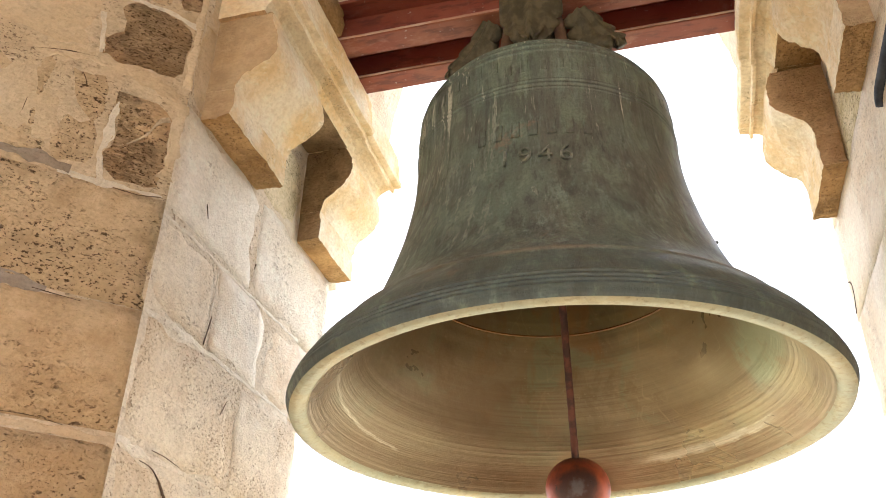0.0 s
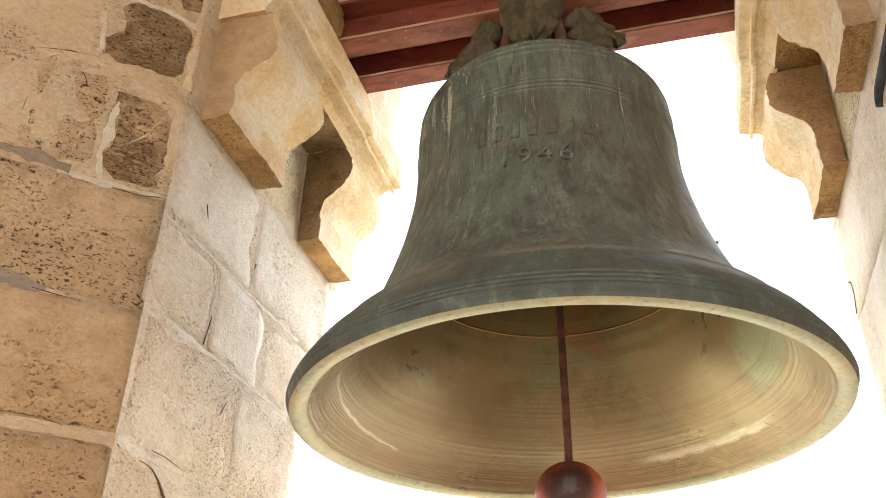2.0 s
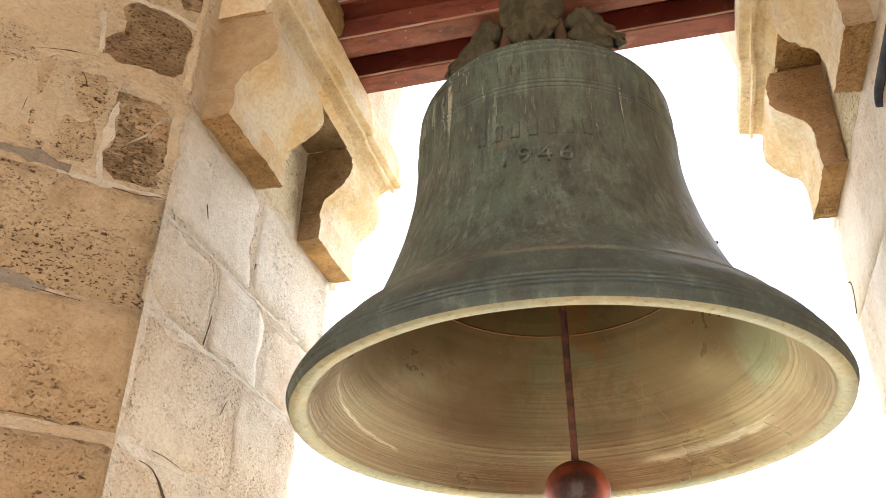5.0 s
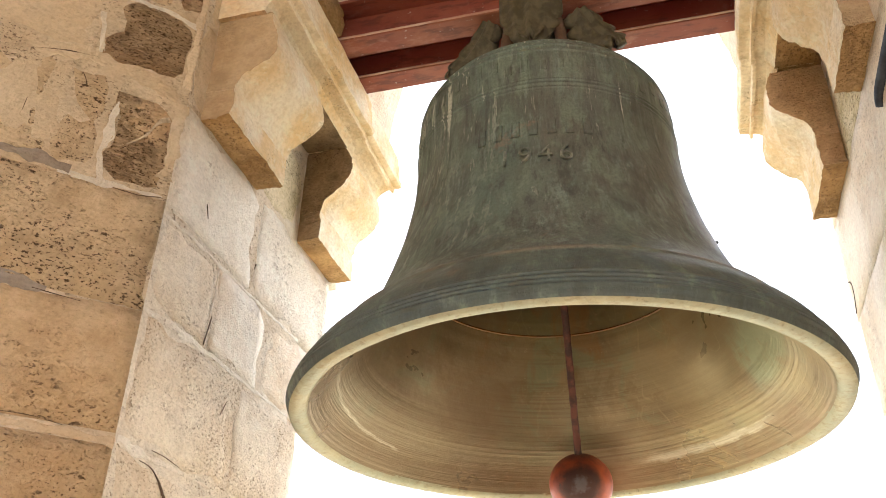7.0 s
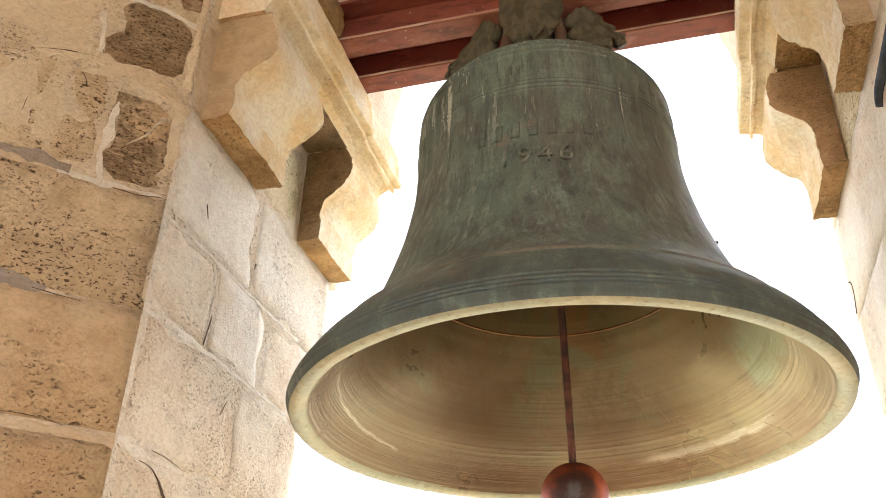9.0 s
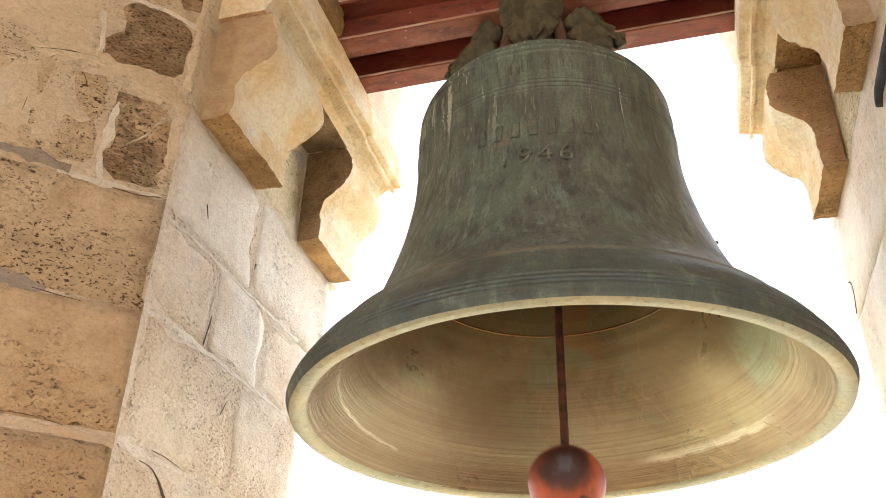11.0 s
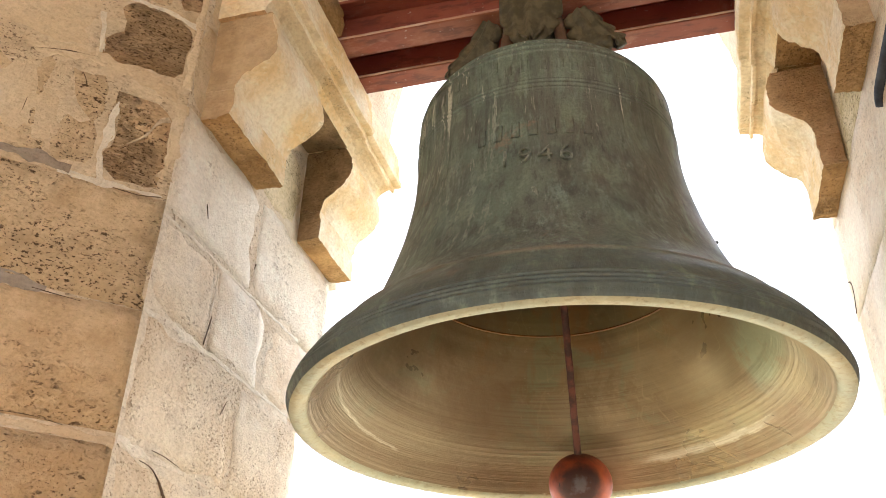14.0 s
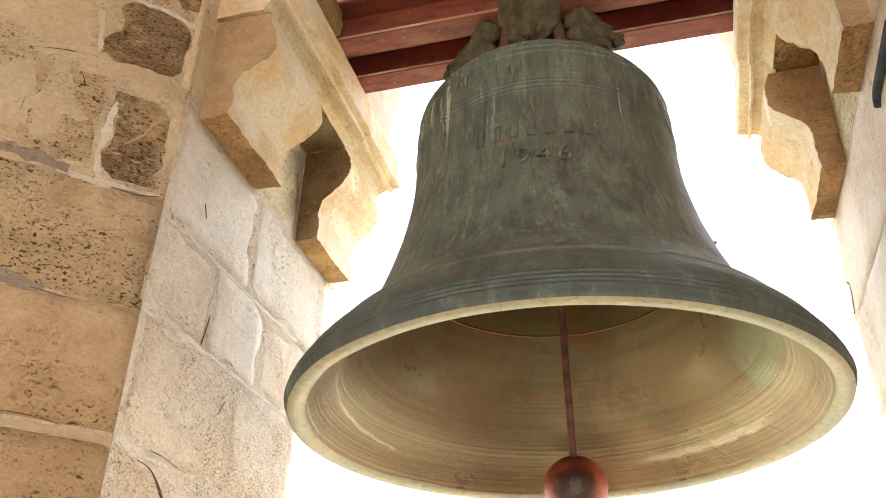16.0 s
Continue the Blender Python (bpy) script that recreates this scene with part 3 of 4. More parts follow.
def belfry():
    """An octagonal belfry: four piers, four tall openings, a stone floor and a vault."""
    walls = {}
    walls["nw"] = prism("wall_north_west", [(LEFT_X - 0.0008, FRONT_Y + 0.0002), (LEFT_X - 0.0008, 0.19), (-1.9, 0.19), (-2.2, -1.33), (-1.5786, -1.33)], FLOOR_Z, CEILING_Z, MORTAR, "tan limestone belfry pier with wide lime joints")
    walls["ne"] = prism("wall_north_east", [(RIGHT_X + 0.0035, FRONT_Y - 0.004), (1.551, -1.33), (2.2, -1.33), (1.9, 0.352), (RIGHT_X + 0.0035, 0.352)], FLOOR_Z, CEILING_Z, MORTAR, "pale limestone belfry pier beside the opening")
    # unseen south piers and openings, added so that light enters from behind and sides
    prism("wall_south_west", [(-1.58, -2.62), (-2.2, -2.62), (-2.2, -3.3), (-1.3, -4.1), (-0.65, -4.1), (-0.65, -3.55)], FLOOR_Z, CEILING_Z, STONE_TAN, "tan limestone belfry pier")
    prism("wall_south_east", [(1.55, -2.62), (0.62, -3.55), (0.62, -4.1), (1.3, -4.1), (2.2, -3.3), (2.2, -2.62)], FLOOR_Z, CEILING_Z, STONE_TAN, "tan limestone belfry pier")
    for name, x0, x1, y0, y1 in (("north", LEFT_X - 0.1, RIGHT_X + 0.1, -0.1, 0.15), ("west", -2.1, -1.7, -2.7, -1.25), ("east", 1.7, 2.1, -2.7, -1.25), ("south", -0.75, 0.72, -4.05, -3.65)):
        bm = bmesh.new()
        box(bm, (x0, y0, FLOOR_Z - 0.1), (x1, y1, SILL_Z), 0.01)
        tagged(new("wall_sill_" + name, mesh_of(bm, "sill", STONE_TAN)), "low limestone parapet under a belfry opening", "wall", kind="structure")
        bm = bmesh.new()
        box(bm, (x0, y0, LINTEL_Z), (x1, y1, CEILING_Z + 0.1), 0.01)
        tagged(new("wall_lintel_" + name, mesh_of(bm, "lintel", STONE_TAN)), "limestone wall above a belfry opening", "wall", kind="structure")
    bm = bmesh.new()
    box(bm, (-2.3, -4.2, FLOOR_Z - 0.3), (2.3, 0.5, FLOOR_Z), 0.0)
    tagged(new("floor", mesh_of(bm, "floor", FLOOR_STONE)), "sunlit pale stone belfry floor", "floor", kind="structure")
    bm = bmesh.new()
    box(bm, (-2.3, -4.2, CEILING_Z), (2.3, 0.5, CEILING_Z + 0.3), 0.0)
    tagged(new("ceiling", mesh_of(bm, "ceiling", STONE_SMOOTH)), "plain limestone belfry ceiling", "ceiling", kind="structure")
    bm = bmesh.new()
    bmesh.ops.create_grid(bm, x_segments=8, y_segments=8, size=3000)
    bmesh.ops.translate(bm, vec=(0, 0, -16), verts=bm.verts)
    tagged(new("ground", mesh_of(bm, "ground", GROUND)), "dry open ground far below the belfry", "ground", kind="structure")
    return walls


# how far the firmer stones stand out of the mortar
PROUD = {"limestone_brown": 0.0009, "limestone_orange_tan": 0.0022, "plastered_reveal": 0.0008, "limestone_pitted": 0.0004, "limestone_pored": 0.0018}


def masonry(parent, pose_m, blocks, depth, rough, gap=0.002, bevel=0.0045):
    """Squared stones on a wall: (x0, x1, z0, z1, material) in the wall's own plane."""
    for k, (x0, x1, z0, z1, material) in enumerate(blocks):
        g = gap
        nx, nz = max(4, round((x1 - x0) / 0.03)), max(4, round((z1 - z0) / 0.03))
        bm = worn_block((x0 + g, -depth, z0 + g), (x1 - g, PROUD.get(material.name, 0.0), z1 - g), nx, nz, rough, k * 3.17 + len(parent.name), bevel)
        stone = part("stone", bm, material, parent, smooth=True)
        stone.matrix_world = pose_m


def near_wall(parent):
    """The slanting inner face of the pier: x runs away from the corner."""
    m = frame_of((LEFT_X, FRONT_Y, 0), (-1, -1, 0), (1, -1, 0))
    t, b, s, o, q, r = STONE_TAN, STONE_BROWN, STONE_SMOOTH, STONE_ORANGE, STONE_PITTED, STONE_PORED
    blocks = [
        (0.0, 0.46, 1.00, 1.22, t), (0.46, 1.0, 1.00, 1.22, t),
        (0.0, 0.062, 0.785, 1.00, b), (0.062, 0.50, 0.785, 1.00, t), (0.50, 1.0, 0.785, 1.00, t),
        (0.016, 0.174, 0.600, 0.776, b), (0.176, 0.60, 0.60, 0.775, s), (0.60, 1.1, 0.60, 0.775, t),
        (0.0, 0.128, 0.341, 0.545, b), (0.134, 0.222, 0.345, 0.575, q), (0.222, 0.50, 0.345, 0.592, t), (0.50, 1.1, 0.345, 0.592, t),
        (0.0, 0.42, 0.112, 0.337, r), (0.42, 1.1, 0.112, 0.337, o),
        (0.0, 0.62, -0.103, 0.112, o), (0.62, 1.1, -0.103, 0.112, o),
        (0.0, 0.33, -0.34, -0.122, o), (0.33, 0.9, -0.34, -0.122, o),
        (0.0, 0.55, -0.57, -0.345, o), (0.55, 1.1, -0.57, -0.345, o),
    ]
    masonry(parent, m, blocks, 0.06, 0.0022, 0.001, 0.0026)


def left_jamb(parent):
    """The reveal beside the opening: x runs towards the room."""
    m = frame_of((LEFT_X, 0, 0), (0, -1, 0), (1, 0, 0))
    # pale plaster and stone, with the light from outside put into the colour
    p = STONE_PALE
    blocks = [
        (-0.36, -0.02, 0.80, 1.05, p), (-0.02, 0.40, 0.80, 1.05, STONE_SMOOTH),
        (-0.40, -0.128, 0.57, 0.80, STONE_PLASTER), (-0.128, 0.092, 0.57, 0.80, STONE_LICHEN), (0.092, 0.40, 0.57, 0.80, STONE_SMOOTH),
        (-0.35, 0.06, 0.325, 0.57, STONE_PLASTER), (0.06, 0.40, 0.325, 0.57, STONE_PLASTER),
        (-0.29, -0.028, 0.132, 0.322, p), (-0.028, 0.188, 0.132, 0.322, STONE_PLASTER), (0.188, 0.40, 0.132, 0.322, STONE_MID),
        (-0.245, 0.05, -0.105, 0.130, STONE_MID), (0.05, 0.40, -0.105, 0.130, STONE_MID),
        (-0.20, 0.16, -0.33, -0.108, STONE_MID), (0.16, 0.40, -0.33, -0.108, STONE_MID),
        (-0.19, 0.03, -0.56, -0.335, p), (0.03, 0.40, -0.56, -0.335, p),
    ]
    masonry(parent, m, blocks, 0.35, 0.0016, 0.0008, 0.0022)


def right_jamb(parent):
    m = frame_of((RIGHT_X, 0, 0), (0, 1, 0), (-1, 0, 0))
    p = STONE_PALE
    blocks = [
        (-0.40, 0.402, 0.80, 1.05, p), (-0.40, -0.12, 0.57, 0.80, p), (-0.12, 0.115, 0.57, 0.80, STONE_LICHEN), (0.115, 0.402, 0.57, 0.80, p), (-0.40, 0.396, 0.325, 0.57, p),
        (-0.40, 0.375, 0.10, 0.325, p), (-0.40, 0.362, -0.12, 0.10, p), (-0.40, 0.358, -0.33, -0.12, p), (-0.40, 0.358, -0.56, -0.33, p),
    ]
    masonry(parent, m, blocks, 0.35, 0.0016, 0.0008, 0.0022)


def smear(parent, pose_m, name, points, widths, material, seed, proud=0.003, label="", ragged=1.0):
    """Lime pointing or a plaster patch: an uneven strip along points (x, z) of a wall, thickest in its middle."""
    path = smooth_curve(points, 22)
    wide = np.interp(np.linspace(0, 1, len(path)), np.linspace(0, 1, len(widths)), widths)
    bm = bmesh.new()
    rows = []
    for k, (x, z) in enumerate(path):
        x1, z1 = path[min(k + 1, len(path) - 1)]
        x0, z0 = path[max(k - 1, 0)]
        d = Vector((x1 - x0, z1 - z0)).normalized()
        nrm = Vector((-d.y, d.x))
        row = []
        for j in range(9):
            s = 2 * j / 8 - 1
            q = Vector((x * 26 + seed, z * 26, (s > 0) * 7.0))
            w = wide[k] * max(0.12, 0.9 + ragged * (1.1 * noise.noise(q) + 0.35 * noise.noise(q * 3.3)))
            p = Vector((x, z)) + nrm * s * w * 0.5
            row.append(bm.verts.new((p.x, (proud + 0.0006 * noise.noise(q * 2 + Vector((0, s * 3, 0)))) if abs(s) < 0.9 else proud - 0.0016, p.y)))
        rows.append(row)
    for a, b in zip(rows[:-1], rows[1:]):
        for j in range(8):
            bm.faces.new((a[j], a[j + 1], b[j + 1], b[j]))
    ob = part(name, bm, material, parent, label, smooth=True)
    ob.matrix_world = pose_m
    return ob


NEAR_FACE = frame_of((LEFT_X, FRONT_Y, 0), (-1, -1, 0), (1, -1, 0))
REVEAL = frame_of((LEFT_X, 0, 0), (0, -1, 0), (1, 0, 0))


def pointing_on_face(parent):
    """Lime smeared over the joints, plaster patches and a grey cement repair."""
    for points, widths, material, label in (
        ([(0.150, 0.782), (0.08, 0.778), (0.02, 0.768), (0.004, 0.762)], [0.020, 0.018, 0.012], LIME, "pale lime pointing"),
        ([(0.124, 0.520), (0.122, 0.46), (0.130, 0.40), (0.122, 0.345), (0.128, 0.335)], [0.010, 0.024, 0.016, 0.026], LIME, "pale lime pointing"),
        ([(0.026, 0.515), (0.040, 0.507), (0.050, 0.488), (0.062, 0.462), (0.092, 0.430)], [0.010, 0.008, 0.007, 0.005, 0.002], MORTAR, "pale lime pointing"),
        ([(0.188, 0.720), (0.180, 0.66), (0.172, 0.610)], [0.020, 0.012, 0.016], LIME, "pale lime pointing"),
        ([(0.19, 0.338), (0.12, 0.337), (0.05, 0.340), (0.01, 0.343)], [0.016, 0.020, 0.012, 0.006], LIME, "pale lime pointing"),
        ([(0.30, 0.578), (0.24, 0.588), (0.17, 0.600), (0.09, 0.596), (0.02, 0.57)], [0.03, 0.035, 0.03, 0.034, 0.03], STONE_SMOOTH, "smooth plaster over a joint"),
        ([(0.42, 0.46), (0.34, 0.44), (0.25, 0.43), (0.205, 0.42)], [0.13, 0.15, 0.14, 0.06], STONE_SMOOTH, "smooth plaster patch"),
        ([(0.44, 0.72), (0.36, 0.70), (0.27, 0.69)], [0.05, 0.07, 0.03], STONE_SMOOTH, "smooth plaster patch"),
        ([(0.30, 0.352), (0.24, 0.352), (0.17, 0.345)], [0.012, 0.028, 0.020], GREY_RENDER, "grey cement smear"),
        ([(0.28, 0.118), (0.21, 0.120), (0.155, 0.112)], [0.05, 0.040, 0.012], GREY_RENDER, "grey cement smear"),
        ([(0.008, 0.60), (0.007, 0.70), (0.009, 0.80), (0.007, 0.90), (0.008, 1.0)], [0.020, 0.016, 0.014, 0.018, 0.02], STONE_SMOOTH, "smooth plaster on the corner"),
        ([(0.012, 0.56), (0.010, 0.46), (0.013, 0.38)], [0.03, 0.022, 0.03], STONE_SMOOTH, "smooth plaster on the corner"),
        ([(0.30, -0.108), (0.2, -0.110), (0.1, -0.114), (0.0, -0.116)], [0.012, 0.020, 0.014, 0.018], STONE_SMOOTH, "smooth plaster over a joint"),
    ):
        proud = 0.0032 if points[0][1] == 0.515 else -0.0004 if material == LIME else 0.0008
        smear(parent, NEAR_FACE, "pointing" if material in (LIME, MORTAR) else "plaster_patch", points, widths, material, points[0][1] * 50, proud, label)


def pointing_in_reveal(parent):
    for points, widths, material, label in (
        ([(0.39, 0.312), (0.30, 0.318), (0.18, 0.320), (0.0, 0.323), (-0.20, 0.328)], [0.006, 0.012, 0.010, 0.008, 0.008], STONE_PLASTER, "pale lime pointing"),
        ([(0.40, 0.118), (0.30, 0.126), (0.19, 0.131), (0.0, 0.132), (-0.20, 0.136)], [0.010, 0.016, 0.012, 0.010, 0.008], STONE_PLASTER, "pale lime pointing"),
        ([(0.395, -0.108), (0.32, -0.112), (0.2, -0.107), (0.1, -0.106)], [0.022, 0.018, 0.008, 0.004], STONE_PLASTER, "pale lime pointing"),
        ([(0.188, 0.31), (0.190, 0.24), (0.200, 0.14)], [0.005, 0.004, 0.003], STONE_PLASTER, "pale lime pointing"),
    ):
        smear(parent, REVEAL, "pointing", points, widths, material, points[0][1] * 50, 0.0004, label, 1.0)


def cracks_on_face(parent):
    """Dirt-filled cracks and open joints."""
    for points, widths in (
        ([(0.17, -0.099), (0.13, -0.098), (0.08, -0.104)], [0.0006, 0.0016, 0.0006]),
        ([(0.29, 0.576), (0.231, 0.596), (0.172, 0.606)], [0.001, 0.002, 0.001]),
        ([(0.176, 0.108), (0.151, 0.107), (0.098, 0.104)], [0.002, 0.0012, 0.0004]),
        ([(0.195, 0.559), (0.188, 0.546), (0.183, 0.534)], [0.001, 0.004, 0.002]),
        ([(0.27, 0.465), (0.271, 0.444), (0.273, 0.428)], [0.001, 0.003, 0.001]),
        ([(0.095, 0.333), (0.05, 0.332), (0.011, 0.341)], [0.001, 0.003, 0.001]),
    ):
        smear(parent, NEAR_FACE, "crack", points, [w * 0.65 for w in widths], CRACK, points[0][0] * 70, 0.0010, "dark dirt-filled crack", 2.6)


def cracks_in_reveal(parent):
    for points, widths in (
        ([(0.329, -0.124), (0.295, -0.126), (0.268, -0.139), (0.235, -0.165)], [0.001, 0.003, 0.005, 0.008]),
        ([(0.30, -0.098), (0.26, -0.097), (0.21, -0.101)], [0.0004, 0.001, 0.0004]),
        ([(0.189, 0.205), (0.193, 0.185), (0.203, 0.138)], [0.0008, 0.002, 0.004]),
        ([(0.086, 0.068), (0.096, 0.049), (0.103, 0.035)], [0.001, 0.003, 0.001]),
        ([(0.274, 0.412), (0.262, 0.386)], [0.002, 0.004]),
        ([(0.05, 0.40), (0.055, 0.385)], [0.003, 0.001]),
    ):
        smear(parent, REVEAL, "crack", points, [w * 0.5 for w in widths], CRACK, points[0][0] * 70, 0.0020, "dark dirt-filled crack", 2.6)


def bearing_stone(side, wall_x, reach):
    """A rough stone on the slab that wedges the beams."""
    bm = bmesh.new()
    prof = [(-0.1, 0.984), (reach, 0.984), (reach + 0.01, 1.02), (reach + 0.004, 1.07), (reach - 0.03, 1.12), (-0.1, 1.14)]
    extrude_outline(bm, [(wall_x + side * d, z) for d, z in prof], -0.33, -0.110, 10, 0.006, 3.0)
    ob = new("bearing_stone", mesh_of(bm, "bearing_stone", STONE_OCHRE))
    return tagged(ob, "rough ochre stone wedged beside the beam", "stone", "stones wedging the beams")


def conduit():
    bm = bmesh.new()
    tube(bm, smooth_curve([(RIGHT_X - 0.002, -0.208, 0.458), (RIGHT_X - 0.005, -0.232, 0.470), (RIGHT_X - 0.006, -0.30, 0.474), (RIGHT_X - 0.006, -0.395, 0.478)], 5), 0.009, 10)
    ob = new("electric_cable", mesh_of(bm, "electric_cable", CABLE, True))
    return tagged(ob, "dark blue cable clipped to the pale stone jamb", "cable")


RIGHT_REVEAL = frame_of((RIGHT_X, 0, 0), (0, 1, 0), (-1, 0, 0))


def cracks_in_right_reveal(parent):
    for points, widths in (
        ([(0.385, 0.424), (0.362, 0.412), (0.350, 0.398)], [0.001, 0.004, 0.001]),
        ([(0.350, 0.398), (0.352, 0.372), (0.372, 0.338)], [0.0005, 0.0015, 0.0005]),
    ):
        smear(parent, RIGHT_REVEAL, "crack", points, widths, CRACK, points[0][0] * 70, 0.0012, "dark dirt-filled crack", 1.9)


# ---------------------------------------------------------------- corbels and imposts
def corbel_outline(block_out, nose_out, soffit_z, top_z, squat):
    """The S-shaped side of a corbel: (distance from the wall, height). squat: 1, or less where the nose sits lower."""
    rise = [(block_out, 0.078), (block_out + 0.004, 0.099), (block_out + 0.014, 0.119), (block_out + 0.040, 0.139),
            (nose_out - 0.006, 0.172), (nose_out, 0.206), (nose_out - 0.005, 0.241)]
    curve = smooth_curve([(d, soffit_z + z * squat) for d, z in rise] + [(nose_out - 0.020, top_z - 0.025 * (squat < 1)), (nose_out - 0.022, top_z)], 5)
    return [(-0.10, soffit_z), (block_out * 0.5, soffit_z), (block_out, soffit_z), (block_out + 0.001, soffit_z + 0.045 * squat)] + [tuple(float(v) for v in c) for c in curve] + [(-0.10, top_z)]


def corbel(side, wall_x, y0, y1, label, block_out, nose_out, seed, face, squat=1.0):
    """side +1: it juts towards +x. A squared foot, the scroll above it and the end."""
    ob = thing("corbel", label, "corbel", "corbels under the beams")
    whole = corbel_outline(block_out, nose_out, 0.569, 0.838, squat)
    foot = whole[:5] + [(-0.10, whole[4][1])]
    scroll = [(-0.10, whole[4][1] + 0.0005), (whole[4][0], whole[4][1] + 0.0005)] + whole[5:]
    for name, outline in (("foot", foot), ("scroll", scroll)):
        bm = bmesh.new()
        extrude_outline(bm, [(wall_x + side * d, z) for d, z in outline], y0, y1, 16, 0.0042, seed)
        bm.normal_update()
        # colour by facing: pale scroll stands for outside light, darker end for shade
        for f in bm.faces:
            c = f.calc_center_median()
            # undersides take ochre, which also holds the warm bounce from the floor
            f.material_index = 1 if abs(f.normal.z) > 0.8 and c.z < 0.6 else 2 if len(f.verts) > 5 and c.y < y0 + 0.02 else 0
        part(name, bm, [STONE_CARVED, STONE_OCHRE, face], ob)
    return ob


def impost(side, wall_x, y0, y1, joint, seed, heavy):
    """The moulded slab in two stones that lies on two corbels and carries the beams."""
    ob = thing("impost_slab", "moulded pale limestone slab lying on two corbels", "impost", "slabs carrying the beams")
    prof = [(-0.10, 0.838), (0.100, 0.838), (0.103, 0.846), (0.109, 0.858), (0.119, 0.868), (0.131, 0.874), (0.141, 0.876), (0.1415, 0.864), (0.1490, 0.862), (0.1500, 0.878), (0.158, 0.880), (0.172, 0.881),
            (0.1745, 0.884), (0.1750, 0.905), (0.170, 0.94), (0.168, 0.975), (0.163, 0.983), (-0.10, 0.983)]
    if heavy:   # a bolder bead, proud of the fascia
        prof = [(-0.10, 0.838), (0.110, 0.838), (0.114, 0.848), (0.124, 0.858), (0.138, 0.865), (0.150, 0.867), (0.1505, 0.856), (0.1600, 0.854), (0.1610, 0.868), (0.172, 0.867),
                (0.1800, 0.869), (0.1810, 0.884), (0.1750, 0.889), (0.172, 0.94), (0.169, 0.975), (0.163, 0.983), (-0.10, 0.983)]
    for k, (a, b, back) in enumerate(((y0, joint - 0.002, 0.0), (joint + 0.002, y1, 0.006))):
        bm = bmesh.new()
        extrude_outline(bm, [(wall_x + side * (d - back), z + back * 0.5 * (z < 0.95)) for d, z in prof], a, b, 20, 0.0022, seed + k)
        bm.normal_update()
        for f in bm.faces:
            c = f.calc_center_median()
            # flat soffit: dirt and the shade between the corbels both put into the colour
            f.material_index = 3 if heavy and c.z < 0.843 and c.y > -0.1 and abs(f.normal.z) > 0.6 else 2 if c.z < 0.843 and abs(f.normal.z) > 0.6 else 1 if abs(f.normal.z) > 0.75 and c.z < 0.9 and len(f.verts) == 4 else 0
        part("moulding", bm, [STONE_CARVED, STONE_WARM, STONE_DARK if heavy else STONE_OCHRE, STONE_DIRTY_SHADED], ob)
    return ob


def springer(side, wall_x, y0, y1, reach, seed):
    """The stone above the slab, where the arch begins."""
    prof = [(-0.3, 0.984), (reach, 0.984), (reach + 0.004, 1.06), (reach + 0.02, 1.16), (reach + 0.05, 1.27), (reach + 0.10, 1.40), (-0.3, 1.52)]
    bm = bmesh.new()
    extrude_outline(bm, [(wall_x + side * d, z) for d, z in prof], y0, y1, 8, 0.003, seed)
    ob = new("arch_springer", mesh_of(bm, "arch_springer", STONE_PALE))
    return tagged(ob, "pale limestone arch springer standing on the slab", "springer", "springers of the arch")


# ---------------------------------------------------------------- beams
def channel_beam(y0, y1, x0, x1, z0, height, web_at):
    """A steel channel: two flanges and a web, painted oxide red."""
    ob = thing("steel_beam", "oxide-red painted steel channel beam resting on the slabs", "beam", "beams carrying the bell")
    ob.matrix_world = pose(-0.62, 0, z0, 0, 0.2, 0) @ pose(0.62, 0, -z0)   # sags a little towards one end
    f = 0.011
    bm = bmesh.new()
    box(bm, (x0, y0, z0), (x1, y1, z0 + f), 0.003)
    flange = part("bottom_flange", bm, BEAM_FLANGE, ob, "worn lighter red underside")
    bm = bmesh.new()
    tube(bm, [(x0 + (x1 - x0) * k / 40, y0 + 0.0005, z0 + f * 0.55 + 0.0008 * noise.noise(Vector((k * 0.7, y0 * 9, 0)))) for k in range(41)], 0.0035, 6)
    part("worn_edge", bm, WORN_EDGE, flange, "paint worn pale along the flange edge")
    bm = bmesh.new()
    box(bm, (x0, y0, z0 + height - f), (x1, y1, z0 + height), 0.003)
    part("top_flange", bm, BEAM_RED, ob)
    bm = bmesh.new()
    w = (y0, y0 + 0.008) if web_at < 0 else (y1 - 0.008, y1)
    box(bm, (x0, w[0] + 0.001, z0 + f), (x1, w[1] - 0.001, z0 + height - f), 0.0)
    part("web", bm, BEAM_RED, ob)
    return ob


# ---------------------------------------------------------------- the bell
OUTER = [(0.4985, 0.0), (0.502, 0.010), (0.502, 0.022), (0.489, 0.050), (0.474, 0.075), (0.451, 0.100), (0.424, 0.125), (0.399, 0.150), (0.379, 0.175), (0.3625, 0.200), (0.3505, 0.225),
         (0.3405, 0.250), (0.3315, 0.275), (0.3235, 0.300), (0.3155, 0.325), (0.308, 0.350), (0.302, 0.375), (0.2965, 0.400), (0.2915, 0.425), (0.287, 0.450), (0.2835, 0.475), (0.281, 0.500),
         (0.279, 0.540), (0.278, 0.580), (0.2775, 0.620), (0.275, 0.650), (0.2705, 0.678), (0.262, 0.700), (0.249, 0.718), (0.234, 0.732), (0.217, 0.742), (0.197, 0.748), (0.15, 0.751), (0.0, 0.753)]


def outer_radius(z):
    return float(np.interp(z, [p[1] for p in OUTER], [p[0] for p in OUTER]))


